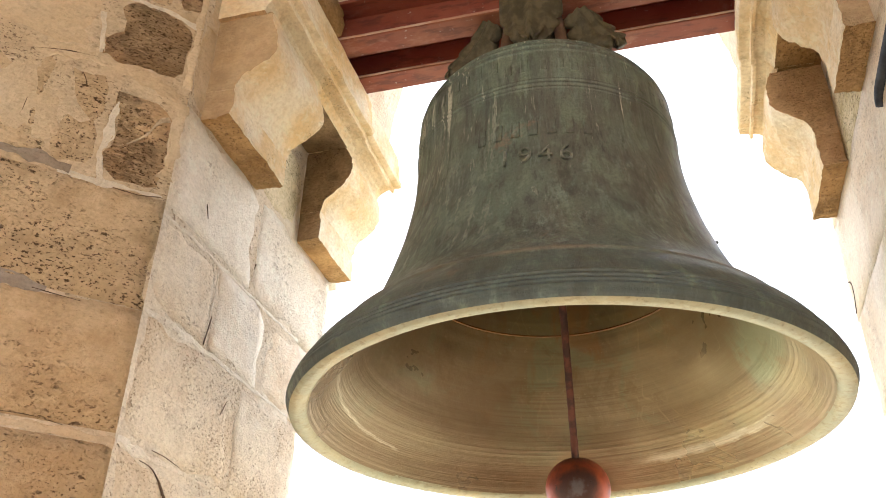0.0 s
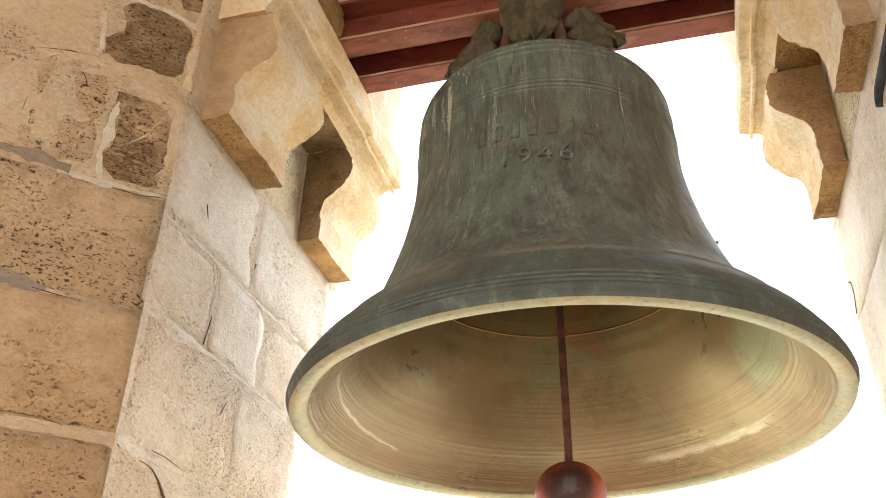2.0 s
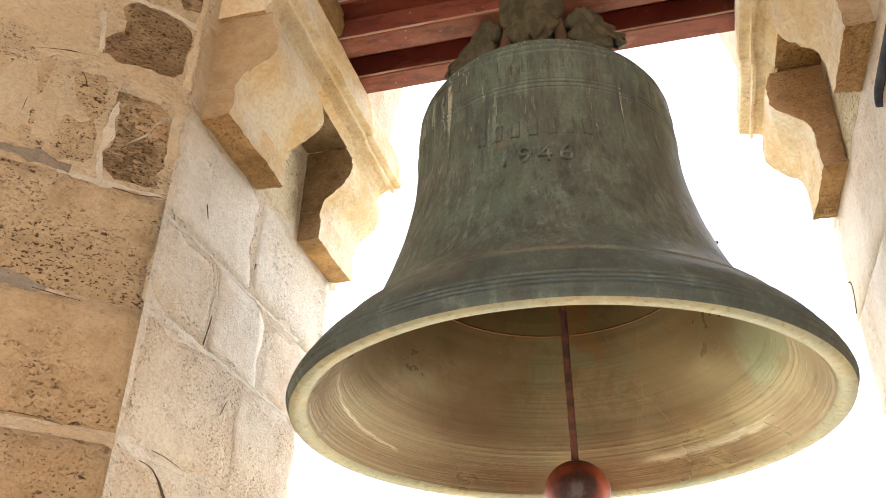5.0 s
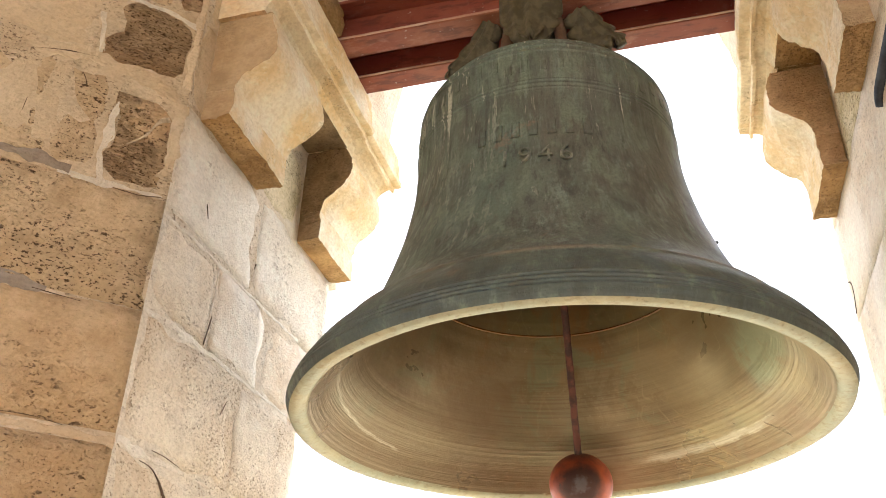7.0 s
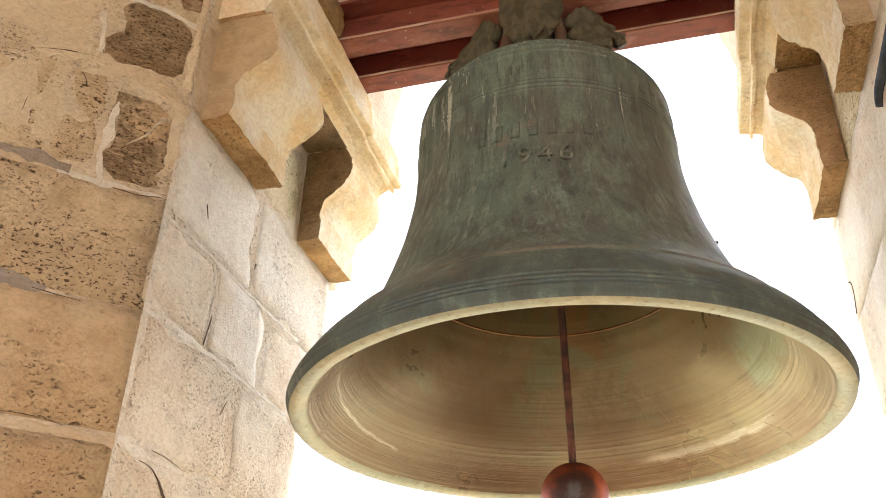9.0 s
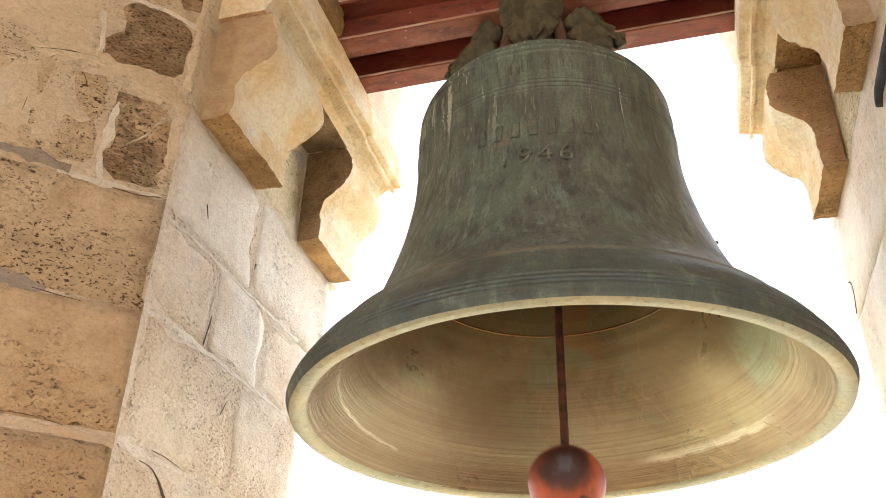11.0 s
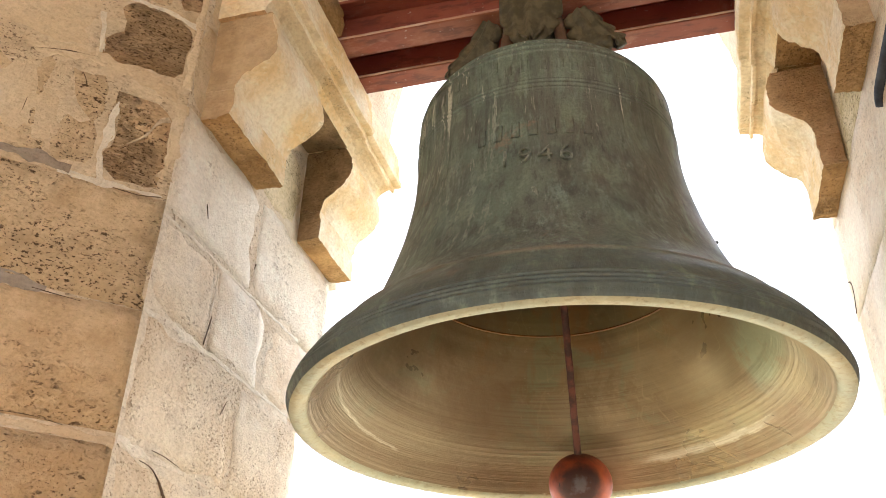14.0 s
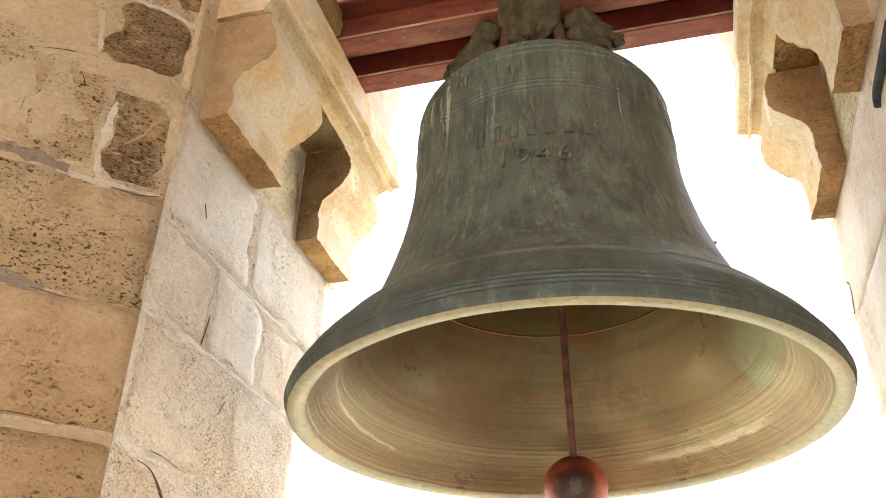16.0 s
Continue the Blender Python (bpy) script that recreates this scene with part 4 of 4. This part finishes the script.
RIDGES = [(0.122, 0.008, 0.0052), (0.046, 0.003, 0.0022), (0.036, 0.003, 0.0030), (0.027, 0.0028, 0.0028), (0.018, 0.003, 0.0024), (0.724, 0.0035, 0.0045), (0.708, 0.0025, 0.0030),
          (0.672, 0.003, 0.0030), (0.690, 0.003, 0.0032), (0.590, 0.0022, 0.0014), (0.580, 0.003, 0.0020), (0.570, 0.0022, 0.0012)]


def bell():
    ob = thing("bell", "large bronze church bell with green-grey patina hanging from red beams", "bell")
    ob.matrix_world = pose(0.0008, 0, -0.0012, -0.2, -0.72, 0)
    pts = smooth_curve([(r, z) for r, z in OUTER], 6)
    fine = [pts[0]]
    for (ra, za), (rb, zb) in zip(pts[:-1], pts[1:]):
        cuts = max(1, math.ceil(abs(zb - za) / 0.0016))
        fine += [(ra + (rb - ra) * k / cuts, za + (zb - za) * k / cuts) for k in range(1, cuts + 1)]
    dense = []
    for r, z in fine:
        for zc, w, h in RIDGES:
            r += h * math.exp(-((z - zc) / w) ** 2)
        dense.append((max(r, 0.0), z))
    dense[-1] = (0.0, 0.753)
    bm = bmesh.new()
    lathe(bm, dense, 128)
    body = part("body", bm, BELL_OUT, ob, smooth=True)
    # inner wall
    inner = smooth_curve([(0.4675, 0.006), (0.4605, 0.016), (0.446, 0.039), (0.4335, 0.0565), (0.4180, 0.0745), (0.405, 0.0885), (0.390, 0.108), (0.372, 0.135), (0.345, 0.180), (0.322, 0.225), (0.303, 0.265), (0.288, 0.300),
                          (0.2775, 0.330), (0.268, 0.36), (0.255, 0.43), (0.247, 0.52), (0.240, 0.60), (0.215, 0.67), (0.12, 0.70), (0.0, 0.702)], 5)
    inner = [(max(r + 0.0004 * math.sin(z * 700), 0.0), z) for r, z in inner]
    inner[-1] = (0.0, 0.702)
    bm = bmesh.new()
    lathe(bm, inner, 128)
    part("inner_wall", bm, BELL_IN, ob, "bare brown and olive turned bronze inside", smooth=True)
    bm = bmesh.new()
    lathe(bm, [(0.4985, 0.0), (0.490, -0.003), (0.480, -0.002), (0.4710, 0.001), (0.4675, 0.006), (0.4655, 0.009)], 192, wobble=0.0042)
    part("lip", bm, BELL_LIP, ob, "worn yellowish bronze lip", smooth=True)
    bm = bmesh.new()
    ring = [(0.2822 + 0.0022 * math.cos(a), 0.3155 + 0.0022 * math.sin(a)) for a in [k * math.pi / 4 for k in range(8)]]
    lathe(bm, ring, 96, closed=True)
    part("inner_ring", bm, RUSTY_RING, ob, "thin orange ring inside the bell", smooth=True)
    # two small casting stubs on the flanks
    for deg in (348, 198):
        q = radians(deg)
        bm = bmesh.new()
        r = outer_radius(0.303)
        tube(bm, [((r + d) * math.cos(q), (r + d) * math.sin(q), 0.303 + d * 0.4) for d in (-0.004, 0.002, 0.004)], [0.004, 0.0035, 0.0025], 8)
        part("casting_stub", bm, BELL_OUT, ob, "small dark stub on the bell's flank", smooth=True)
    return ob, body


def wrap_on_bell(bm, angle, z, lift):
    """Bends flat lettering (x right, y up, z proud) round the bell's front at that angle and height."""
    for v in bm.verts:
        h = z + v.co.y
        r = outer_radius(h) + lift + v.co.z
        a = radians(angle) + v.co.x / outer_radius(z)
        v.co = Vector((r * math.sin(a), -r * math.cos(a), h))
    return bm


def lettering(parent):
    """The cast year, and the cast name above it as plain raised bars."""
    for k, ch in enumerate("1946"):
        cu = bpy.data.curves.new("digit", "FONT")
        cu.body, cu.size, cu.extrude, cu.bevel_depth, cu.offset, cu.align_x = ch, 0.058, 0.0036, 0.0008, -0.0014, "CENTER"
        cu.resolution_u = 3
        tmp = new("digit", cu)
        me = tmp.to_mesh()
        bm = bmesh.new()
        bm.from_mesh(me)
        bmesh.ops.subdivide_edges(bm, edges=[e for e in bm.edges if e.calc_length() > 0.012], cuts=1)
        tmp.to_mesh_clear()
        bpy.data.objects.remove(tmp)
        wrap_on_bell(bm, -6.6 + k * 7.0, 0.377, 0.001)
        part("digit", bm, BELL_HIGHLIT, parent, "raised cast digit")
    for k in range(7):
        bm = bmesh.new()
        box(bm, (-0.0085, 0.0, -0.002), (0.0085, 0.040, 0.0028), 0.0014, 1)
        wrap_on_bell(bm, -16.5 + k * 6.7, 0.450, 0.0)
        part("letter_bar", bm, BELL_OUT, parent, "raised cast bar")
    # a worn frieze of small raised bars on the shoulder
    for k in range(56):
        bm = bmesh.new()
        h, w = 0.018 + 0.022 * random.random(), 0.004 + 0.005 * random.random()
        box(bm, (-w, 0.0, -0.003), (w, h, 0.0014), 0.0010, 1)
        wrap_on_bell(bm, (k + 0.5 * random.random()) * 360 / 56, 0.606 + 0.022 * random.random(), 0.0)
        part("frieze_bar", bm, BELL_OUT, parent, "small raised cast ornament")


def leaf(bm, m, length, width, flare, seed, plain=False):
    """A scalloped cast leaf: it hangs down along -z, faces -y and bends forward towards its tip."""
    rows, cols = 44, 16
    top, low = {}, {}
    for i in range(rows + 1):
        t = i / rows
        y = -flare * (0.25 * t + 0.75 * t ** 2.3)
        env = 0.50 + 0.50 * math.sin(math.pi * min(0.5, 0.08 + t * 0.62)) if t < 0.72 else math.sqrt(max(0.03, 1 - ((t - 0.72) / 0.285) ** 2))
        saw = 0.58 + 0.42 * abs(math.sin(math.pi * 3.6 * t + seed)) ** 0.5
        if plain:
            env = math.sqrt(max(0.05, 1 - (max(0.0, t - 0.45) / 0.56) ** 2.4))
            saw = 1.0 if t < 0.55 else 0.80 + 0.20 * abs(math.sin(math.pi * 6.0 * t + seed)) ** 0.5
        for j in range(cols + 1):
            s = 2 * j / cols - 1
            half = width * 0.5 * env * (1 - (1 - saw) * abs(s))
            rib = 0.013 * (1 - abs(s)) ** 2 + 0.007 * math.cos(s * 12 + seed) * (1 - s * s)
            tip = 0.034 * (1 - abs(math.cos(s * 7.5 + seed)) ** 0.6) * t ** 3
            p = Vector((s * half, y - rib + 0.012 * s * s, -length * t + tip))
            top[i, j] = bm.verts.new(m @ p)
            low[i, j] = bm.verts.new(m @ (p + Vector((0, 0.013 * (1 - 0.6 * abs(s)), 0.002))))
    for i in range(rows):
        for j in range(cols):
            bm.faces.new((top[i, j], top[i, j + 1], top[i + 1, j + 1], top[i + 1, j]))
            bm.faces.new((low[i, j], low[i + 1, j], low[i + 1, j + 1], low[i, j + 1]))
        for j in (0, cols):
            bm.faces.new((top[i, j], top[i + 1, j], low[i + 1, j], low[i, j]))
    for i in (0, rows):
        for j in range(cols):
            bm.faces.new((top[i, j], low[i, j], low[i, j + 1], top[i, j + 1]))
    return bm


def crown(parent):
    """The canons: a stem with leaves round it and upright posts."""
    bm = bmesh.new()
    lathe(bm, smooth_curve([(0.12, 0.764), (0.10, 0.772), (0.075, 0.79), (0.06, 0.84), (0.058, 0.92), (0.07, 0.98), (0.075, 1.12), (0.0, 1.13)], 4), 40)
    part("crown_stem", bm, STEM_SHADE, parent, "crown stem coloured dark for the shade between the leaves", smooth=True)
    for back in (0, 180):
        whole = Matrix.Rotation(radians(back), 4, "Z")
        for x, y, z, face, lean, length, width, flare in ((0.003, -0.110, 1.07, 2, 0, 0.245, 0.146, 0.030), (-0.102, -0.080, 0.970, -18, 25, 0.185, 0.116, 0.045), (0.112, -0.080, 0.955, 20, -20, 0.165, 0.128, 0.045)):
            bm = bmesh.new()
            leaf(bm, whole @ pose(x, y, z, 0, 0, face) @ pose(0, 0, 0, 0, lean, 0), length, width, flare, x * 30 + back, abs(x) < 0.02)
            part("crown_leaf", bm, CROWN_BRONZE, parent, "scalloped dull olive cast bronze leaf", smooth=True)
    for k in range(6):
        b = radians(k * 60 + 33)
        bm = bmesh.new()
        tube(bm, [(0.128 * math.sin(b), -0.128 * math.cos(b), 0.755), (0.122 * math.sin(b), -0.122 * math.cos(b), 0.86), (0.100 * math.sin(b), -0.100 * math.cos(b), 1.0)], [0.017, 0.014, 0.010], 10)
        part("crown_post", bm, POST_RED, parent, "red-brown upright post", smooth=True)


# ---------------------------------------------------------------- the clapper
BALL_AT, BALL_R = -0.684, 0.068


def clapper():
    """Hangs from its pivot along -z."""
    ob = thing("clapper", "iron clapper with orange-red painted ball swinging inside the bell", "clapper")
    bm = bmesh.new()
    levels = [0.01 - (0.01 - BALL_AT - 0.05) * k / 44 for k in range(45)]
    tube(bm, [(0.0007 * noise.noise(Vector((0, 3.0, z * 40))), 0, z) for z in levels], [0.0079 + 0.0012 * noise.noise(Vector((z * 55, 1.0, 0))) for z in levels], 12)
    part("rod", bm, ROD_IRON, ob, "thin rusty iron rod", smooth=True)
    bm = bmesh.new()
    pts = [(BALL_R * math.sin(a), BALL_AT + 0.96 * BALL_R * math.cos(a)) for a in [math.pi * k / 28 for k in range(29)]]
    pts[0], pts[-1] = (0, BALL_AT + BALL_R * 0.96), (0, BALL_AT - BALL_R * 0.96)
    lathe(bm, pts, 48, wobble=0.012)
    ball = part("ball", bm, CLAPPER, ob, "orange-red ball darker on top with chipped paint", smooth=True)
    bm = bmesh.new()
    lathe(bm, [(0.0, BALL_AT - 0.02), (0.036, BALL_AT - 0.03), (0.0365, BALL_AT - 0.06), (0.0370, BALL_AT - 0.10), (0.0382, BALL_AT - 0.15), (0.0384, BALL_AT - 0.195), (0.0392, BALL_AT - 0.204), (0.0396, BALL_AT - 0.212), (0.0394, BALL_AT - 0.238), (0.0370, BALL_AT - 0.250), (0.0330, BALL_AT - 0.256), (0.0, BALL_AT - 0.258)], 40, wobble=0.022)
    tail = part("tail", bm, CLAPPER, ob, "dark red cylindrical tail with a flared end", smooth=True)
    for way, wide, tall, seed in (((-0.246, -0.494, -0.834), 0.0115, 0.019, 1.0), ((0.449, -0.488, -0.749), 0.016, 0.019, 2.0), ((0.57, -0.12, -0.81), 0.011, 0.015, 3.0)):
        n = Vector(way).normalized()
        right = Vector((0.979, 0.166, 0.116)) - n * n.dot(Vector((0.979, 0.166, 0.116)))
        right.normalize()
        up = n.cross(right) * -1
        bm = bmesh.new()
        hub = bm.verts.new(Vector((0, 0, BALL_AT)) + n * (BALL_R * 1.018))
        ring = []
        for k in range(22):
            a = 2 * math.pi * k / 22
            w = 1 + 0.55 * noise.noise(Vector((math.cos(a) * 1.6, math.sin(a) * 1.6, seed * 5)))
            p = (n * BALL_R + right * math.cos(a) * wide * w + up * math.sin(a) * tall * w).normalized()
            ring.append(bm.verts.new(Vector((0, 0, BALL_AT)) + p * (BALL_R * 1.014)))
        for k in range(22):
            bm.faces.new((hub, ring[k], ring[(k + 1) % 22]))
        bmesh.ops.solidify(bm, geom=bm.faces[:], thickness=0.002)
        part("bare_patch", bm, BARE_IRON, ball, "dark bare iron where the paint chipped")
    bm = bmesh.new()
    tube(bm, [(0, 0, BALL_AT - 0.255), (0.002, 0, BALL_AT - 0.30), (-0.002, 0.002, BALL_AT - 0.36), (0, 0, BALL_AT - 0.42)], 0.012, 10)
    part("pull_rope", bm, ROPE, ob, "dark rope tied to the tail", smooth=True)
    for sx in (-1, 1):
        bm = bmesh.new()
        loop = [(sx * (0.017 + 0.003 * math.sin(a)), -0.004, BALL_AT - 0.280 - 0.014 * math.cos(a)) for a in [k * math.pi / 6 for k in range(13)]]
        tube(bm, loop, 0.0016, 6)
        part("wire_loop", bm, WIRE, tail, "shiny bent wire loop", smooth=True)
    return ob


# ---------------------------------------------------------------- put it together
WALLS = belfry()
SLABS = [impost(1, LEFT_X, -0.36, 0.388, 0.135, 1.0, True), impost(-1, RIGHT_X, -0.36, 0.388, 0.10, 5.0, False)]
SPRINGERS = [springer(1, LEFT_X, 0.135, 0.37, 0.135, 2.0), springer(-1, RIGHT_X, 0.135, 0.37, 0.135, 7.0)]
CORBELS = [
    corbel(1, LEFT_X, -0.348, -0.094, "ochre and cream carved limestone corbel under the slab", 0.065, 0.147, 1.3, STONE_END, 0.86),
    corbel(1, LEFT_X, 0.132, 0.358, "dark-faced carved limestone corbel near the opening's outer edge", 0.057, 0.126, 2.6, STONE_DIRTY_SHADED),
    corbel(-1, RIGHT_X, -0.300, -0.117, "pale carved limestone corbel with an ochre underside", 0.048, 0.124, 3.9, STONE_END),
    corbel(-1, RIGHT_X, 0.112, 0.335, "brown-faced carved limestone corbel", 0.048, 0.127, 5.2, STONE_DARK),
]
BEAMS = [channel_beam(-0.094, -0.031, -0.62, 0.60, 0.985, 0.14, 1), channel_beam(0.045, 0.107, -0.62, 0.60, 0.985, 0.14, 1)]
bearing_stone(1, LEFT_X, 0.172)
bearing_stone(-1, RIGHT_X, 0.160)
conduit()
BELL, BELL_BODY = bell()
lettering(BELL_BODY)
crown(BELL)
THE_CLAPPER = clapper()
near_wall(WALLS["nw"])
left_jamb(WALLS["nw"])
right_jamb(WALLS["ne"])
pointing_on_face(WALLS["nw"])
pointing_in_reveal(WALLS["nw"])
cracks_on_face(WALLS["nw"])
cracks_in_reveal(WALLS["nw"])
cracks_in_right_reveal(WALLS["ne"])


# ---------------------------------------------------------------- what moves
def swing(away, sideways):
    """The clapper's pose: degrees away from the camera and to the side."""
    return pose(0.005, -0.007, 0.575, away, sideways, 3.8)


def motions():
    walk(THE_CLAPPER, [
        (0.0, swing(27.8, 0.2)), (0.1, swing(20.6, 0.3)), (0.2, swing(11.8, 0.3)), (0.3, swing(1.5, 0.1)), (0.4, swing(-9.5, -0.1)), (0.5, swing(-17.7, -0.2)),
        (0.6, swing(-24.5, -0.3)), (0.7, swing(-29.1, -0.4)), (0.8, swing(-29.9, -0.3)), (0.9, swing(-27.0, -0.2)), (1.0, swing(-20.7, -0.1)), (1.1, swing(-13.1, -0.0)),
        (1.2, swing(-1.9, -0.0)), (1.3, swing(8.0, -0.1)), (1.4, swing(17.0, -0.1)), (1.5, swing(23.6, -0.1)), (1.6, swing(27.2, 0.1)), (1.7, swing(27.4, 0.3)),
        (1.8, swing(24.3, 0.4)), (1.9, swing(18.6, 0.5)), (2.0, swing(11.2, 0.5)), (2.1, swing(3.4, 0.4)), (2.2, swing(-4.9, 0.1)), (2.3, swing(-13.2, -0.2)),
        (2.4, swing(-22.0, -0.6)), (2.5, swing(-27.0, -0.5)), (2.6, swing(-28.8, -0.2)), (2.7, swing(-27.1, 0.2)), (2.8, swing(-22.1, 0.4)), (2.9, swing(-12.3, 0.5)),
        (3.0, swing(-2.0, 0.5)), (3.1, swing(9.7, 0.4)), (3.2, swing(20.6, 0.2)), (3.3, swing(28.4, -0.1)), (3.4, swing(31.8, -0.2)), (3.5, swing(31.6, -0.2)),
        (3.6, swing(28.6, 0.1)), (3.7, swing(20.0, 0.2)), (3.8, swing(8.9, 0.1)), (3.9, swing(-4.1, -0.2)), (4.0, swing(-13.4, -0.4)), (4.1, swing(-22.3, -0.5)),
        (4.2, swing(-27.6, -0.4)), (4.3, swing(-28.8, -0.4)), (4.4, swing(-26.5, -0.3)), (4.5, swing(-20.7, -0.2)), (4.6, swing(-12.6, -0.2)), (4.7, swing(-2.9, -0.1)),
        (4.8, swing(7.4, -0.1)), (4.9, swing(16.9, 0.0)), (5.0, swing(24.4, 0.1)), (5.1, swing(28.8, 0.1)), (5.2, swing(29.5, 0.2)), (5.3, swing(26.6, 0.2)),
        (5.4, swing(20.6, 0.3)), (5.5, swing(11.8, 0.3)), (5.6, swing(1.5, 0.4)), (5.7, swing(-8.9, 0.5)), (5.8, swing(-18.4, 0.5)), (5.9, swing(-25.9, 0.6)),
        (6.0, swing(-30.3, 0.6)), (6.1, swing(-31.0, 0.7)), (6.2, swing(-28.0, 0.8)), (6.3, swing(-21.3, 0.8)), (6.4, swing(-10.9, 0.7)), (6.5, swing(-1.4, 0.4)),
        (6.6, swing(9.7, -0.0)), (6.7, swing(19.8, -0.4)), (6.8, swing(27.3, -0.6)), (6.9, swing(31.0, -0.6)), (7.0, swing(31.0, -0.3)), (7.1, swing(27.4, 0.2)),
        (7.2, swing(20.8, 0.6)), (7.3, swing(12.7, 0.6)), (7.4, swing(4.1, 0.4)), (7.5, swing(-5.0, -0.1)), (7.6, swing(-14.7, -0.6)), (7.7, swing(-22.2, -0.9)),
        (7.8, swing(-26.6, -0.7)), (7.9, swing(-28.7, -0.2)), (8.0, swing(-27.8, 0.3)), (8.1, swing(-22.7, 0.8)), (8.2, swing(-13.7, 1.0)), (8.3, swing(-3.9, 0.8)),
        (8.4, swing(7.0, 0.4)), (8.5, swing(18.5, 0.0)), (8.6, swing(27.3, -0.4)), (8.7, swing(32.4, -0.5)), (8.8, swing(33.0, -0.4)), (8.9, swing(28.8, 0.0)),
        (9.0, swing(20.7, 0.4)), (9.1, swing(10.4, 0.6)), (9.2, swing(-0.4, 0.6)), (9.3, swing(-11.8, 0.6)), (9.4, swing(-21.4, 0.6)), (9.5, swing(-28.0, 0.5)),
        (9.6, swing(-31.0, 0.5)), (9.7, swing(-30.3, 0.5)), (9.8, swing(-25.9, 0.5)), (9.9, swing(-18.4, 0.5)), (10.0, swing(-8.9, 0.4)), (10.1, swing(1.5, 0.4)),
        (10.2, swing(11.8, 0.4)), (10.3, swing(20.7, 0.4)), (10.4, swing(27.4, 0.4)), (10.5, swing(31.0, 0.4)), (10.6, swing(31.0, 0.3)), (10.7, swing(27.2, 0.3)),
        (10.8, swing(20.0, 0.3)), (10.9, swing(10.4, 0.3)), (11.0, swing(-0.0, 0.3)), (11.1, swing(-10.3, 0.2)), (11.2, swing(-19.2, 0.2)), (11.3, swing(-26.2, 0.1)),
        (11.4, swing(-29.9, 0.0)), (11.5, swing(-30.0, 0.0)), (11.6, swing(-25.3, 0.2)), (11.7, swing(-18.5, 0.3)), (11.8, swing(-10.1, 0.4)), (11.9, swing(2.2, 0.4)),
        (12.0, swing(12.6, 0.4)), (12.1, swing(22.1, 0.2)), (12.2, swing(28.8, 0.0)), (12.3, swing(31.7, -0.2)), (12.4, swing(30.1, -0.2)), (12.5, swing(24.4, -0.1)),
        (12.6, swing(15.6, -0.0)), (12.7, swing(4.1, 0.0)), (12.8, swing(-5.6, 0.1)), (12.9, swing(-17.1, 0.1)), (13.0, swing(-23.8, 0.1)), (13.1, swing(-28.7, 0.1)),
        (13.2, swing(-30.3, 0.1)), (13.3, swing(-28.7, 0.1)), (13.4, swing(-22.3, 0.1)), (13.5, swing(-14.6, 0.1)), (13.6, swing(-3.0, 0.0)), (13.7, swing(7.4, -0.0)),
        (13.8, swing(17.7, -0.2)), (13.9, swing(25.9, -0.2)), (14.0, swing(31.0, -0.2)), (14.1, swing(32.5, -0.1)), (14.2, swing(30.3, 0.1)), (14.3, swing(24.4, 0.1)),
        (14.4, swing(15.6, 0.1)), (14.5, swing(5.1, -0.1)), (14.6, swing(-6.6, -0.2)), (14.7, swing(-16.9, -0.2)), (14.8, swing(-24.0, -0.2)), (14.9, swing(-30.4, -0.1)),
        (15.0, swing(-30.9, 0.1)), (15.1, swing(-26.9, 0.2)), (15.2, swing(-18.9, 0.2)), (15.3, swing(-10.2, 0.1)), (15.4, swing(1.5, -0.0)), (15.5, swing(12.7, -0.2)),
        (15.6, swing(22.8, -0.3)), (15.7, swing(30.3, -0.3)), (15.8, swing(33.9, -0.3)), (15.9, swing(33.2, 0.0)), (16.0, swing(29.4, 0.3)),
    ])


motions()
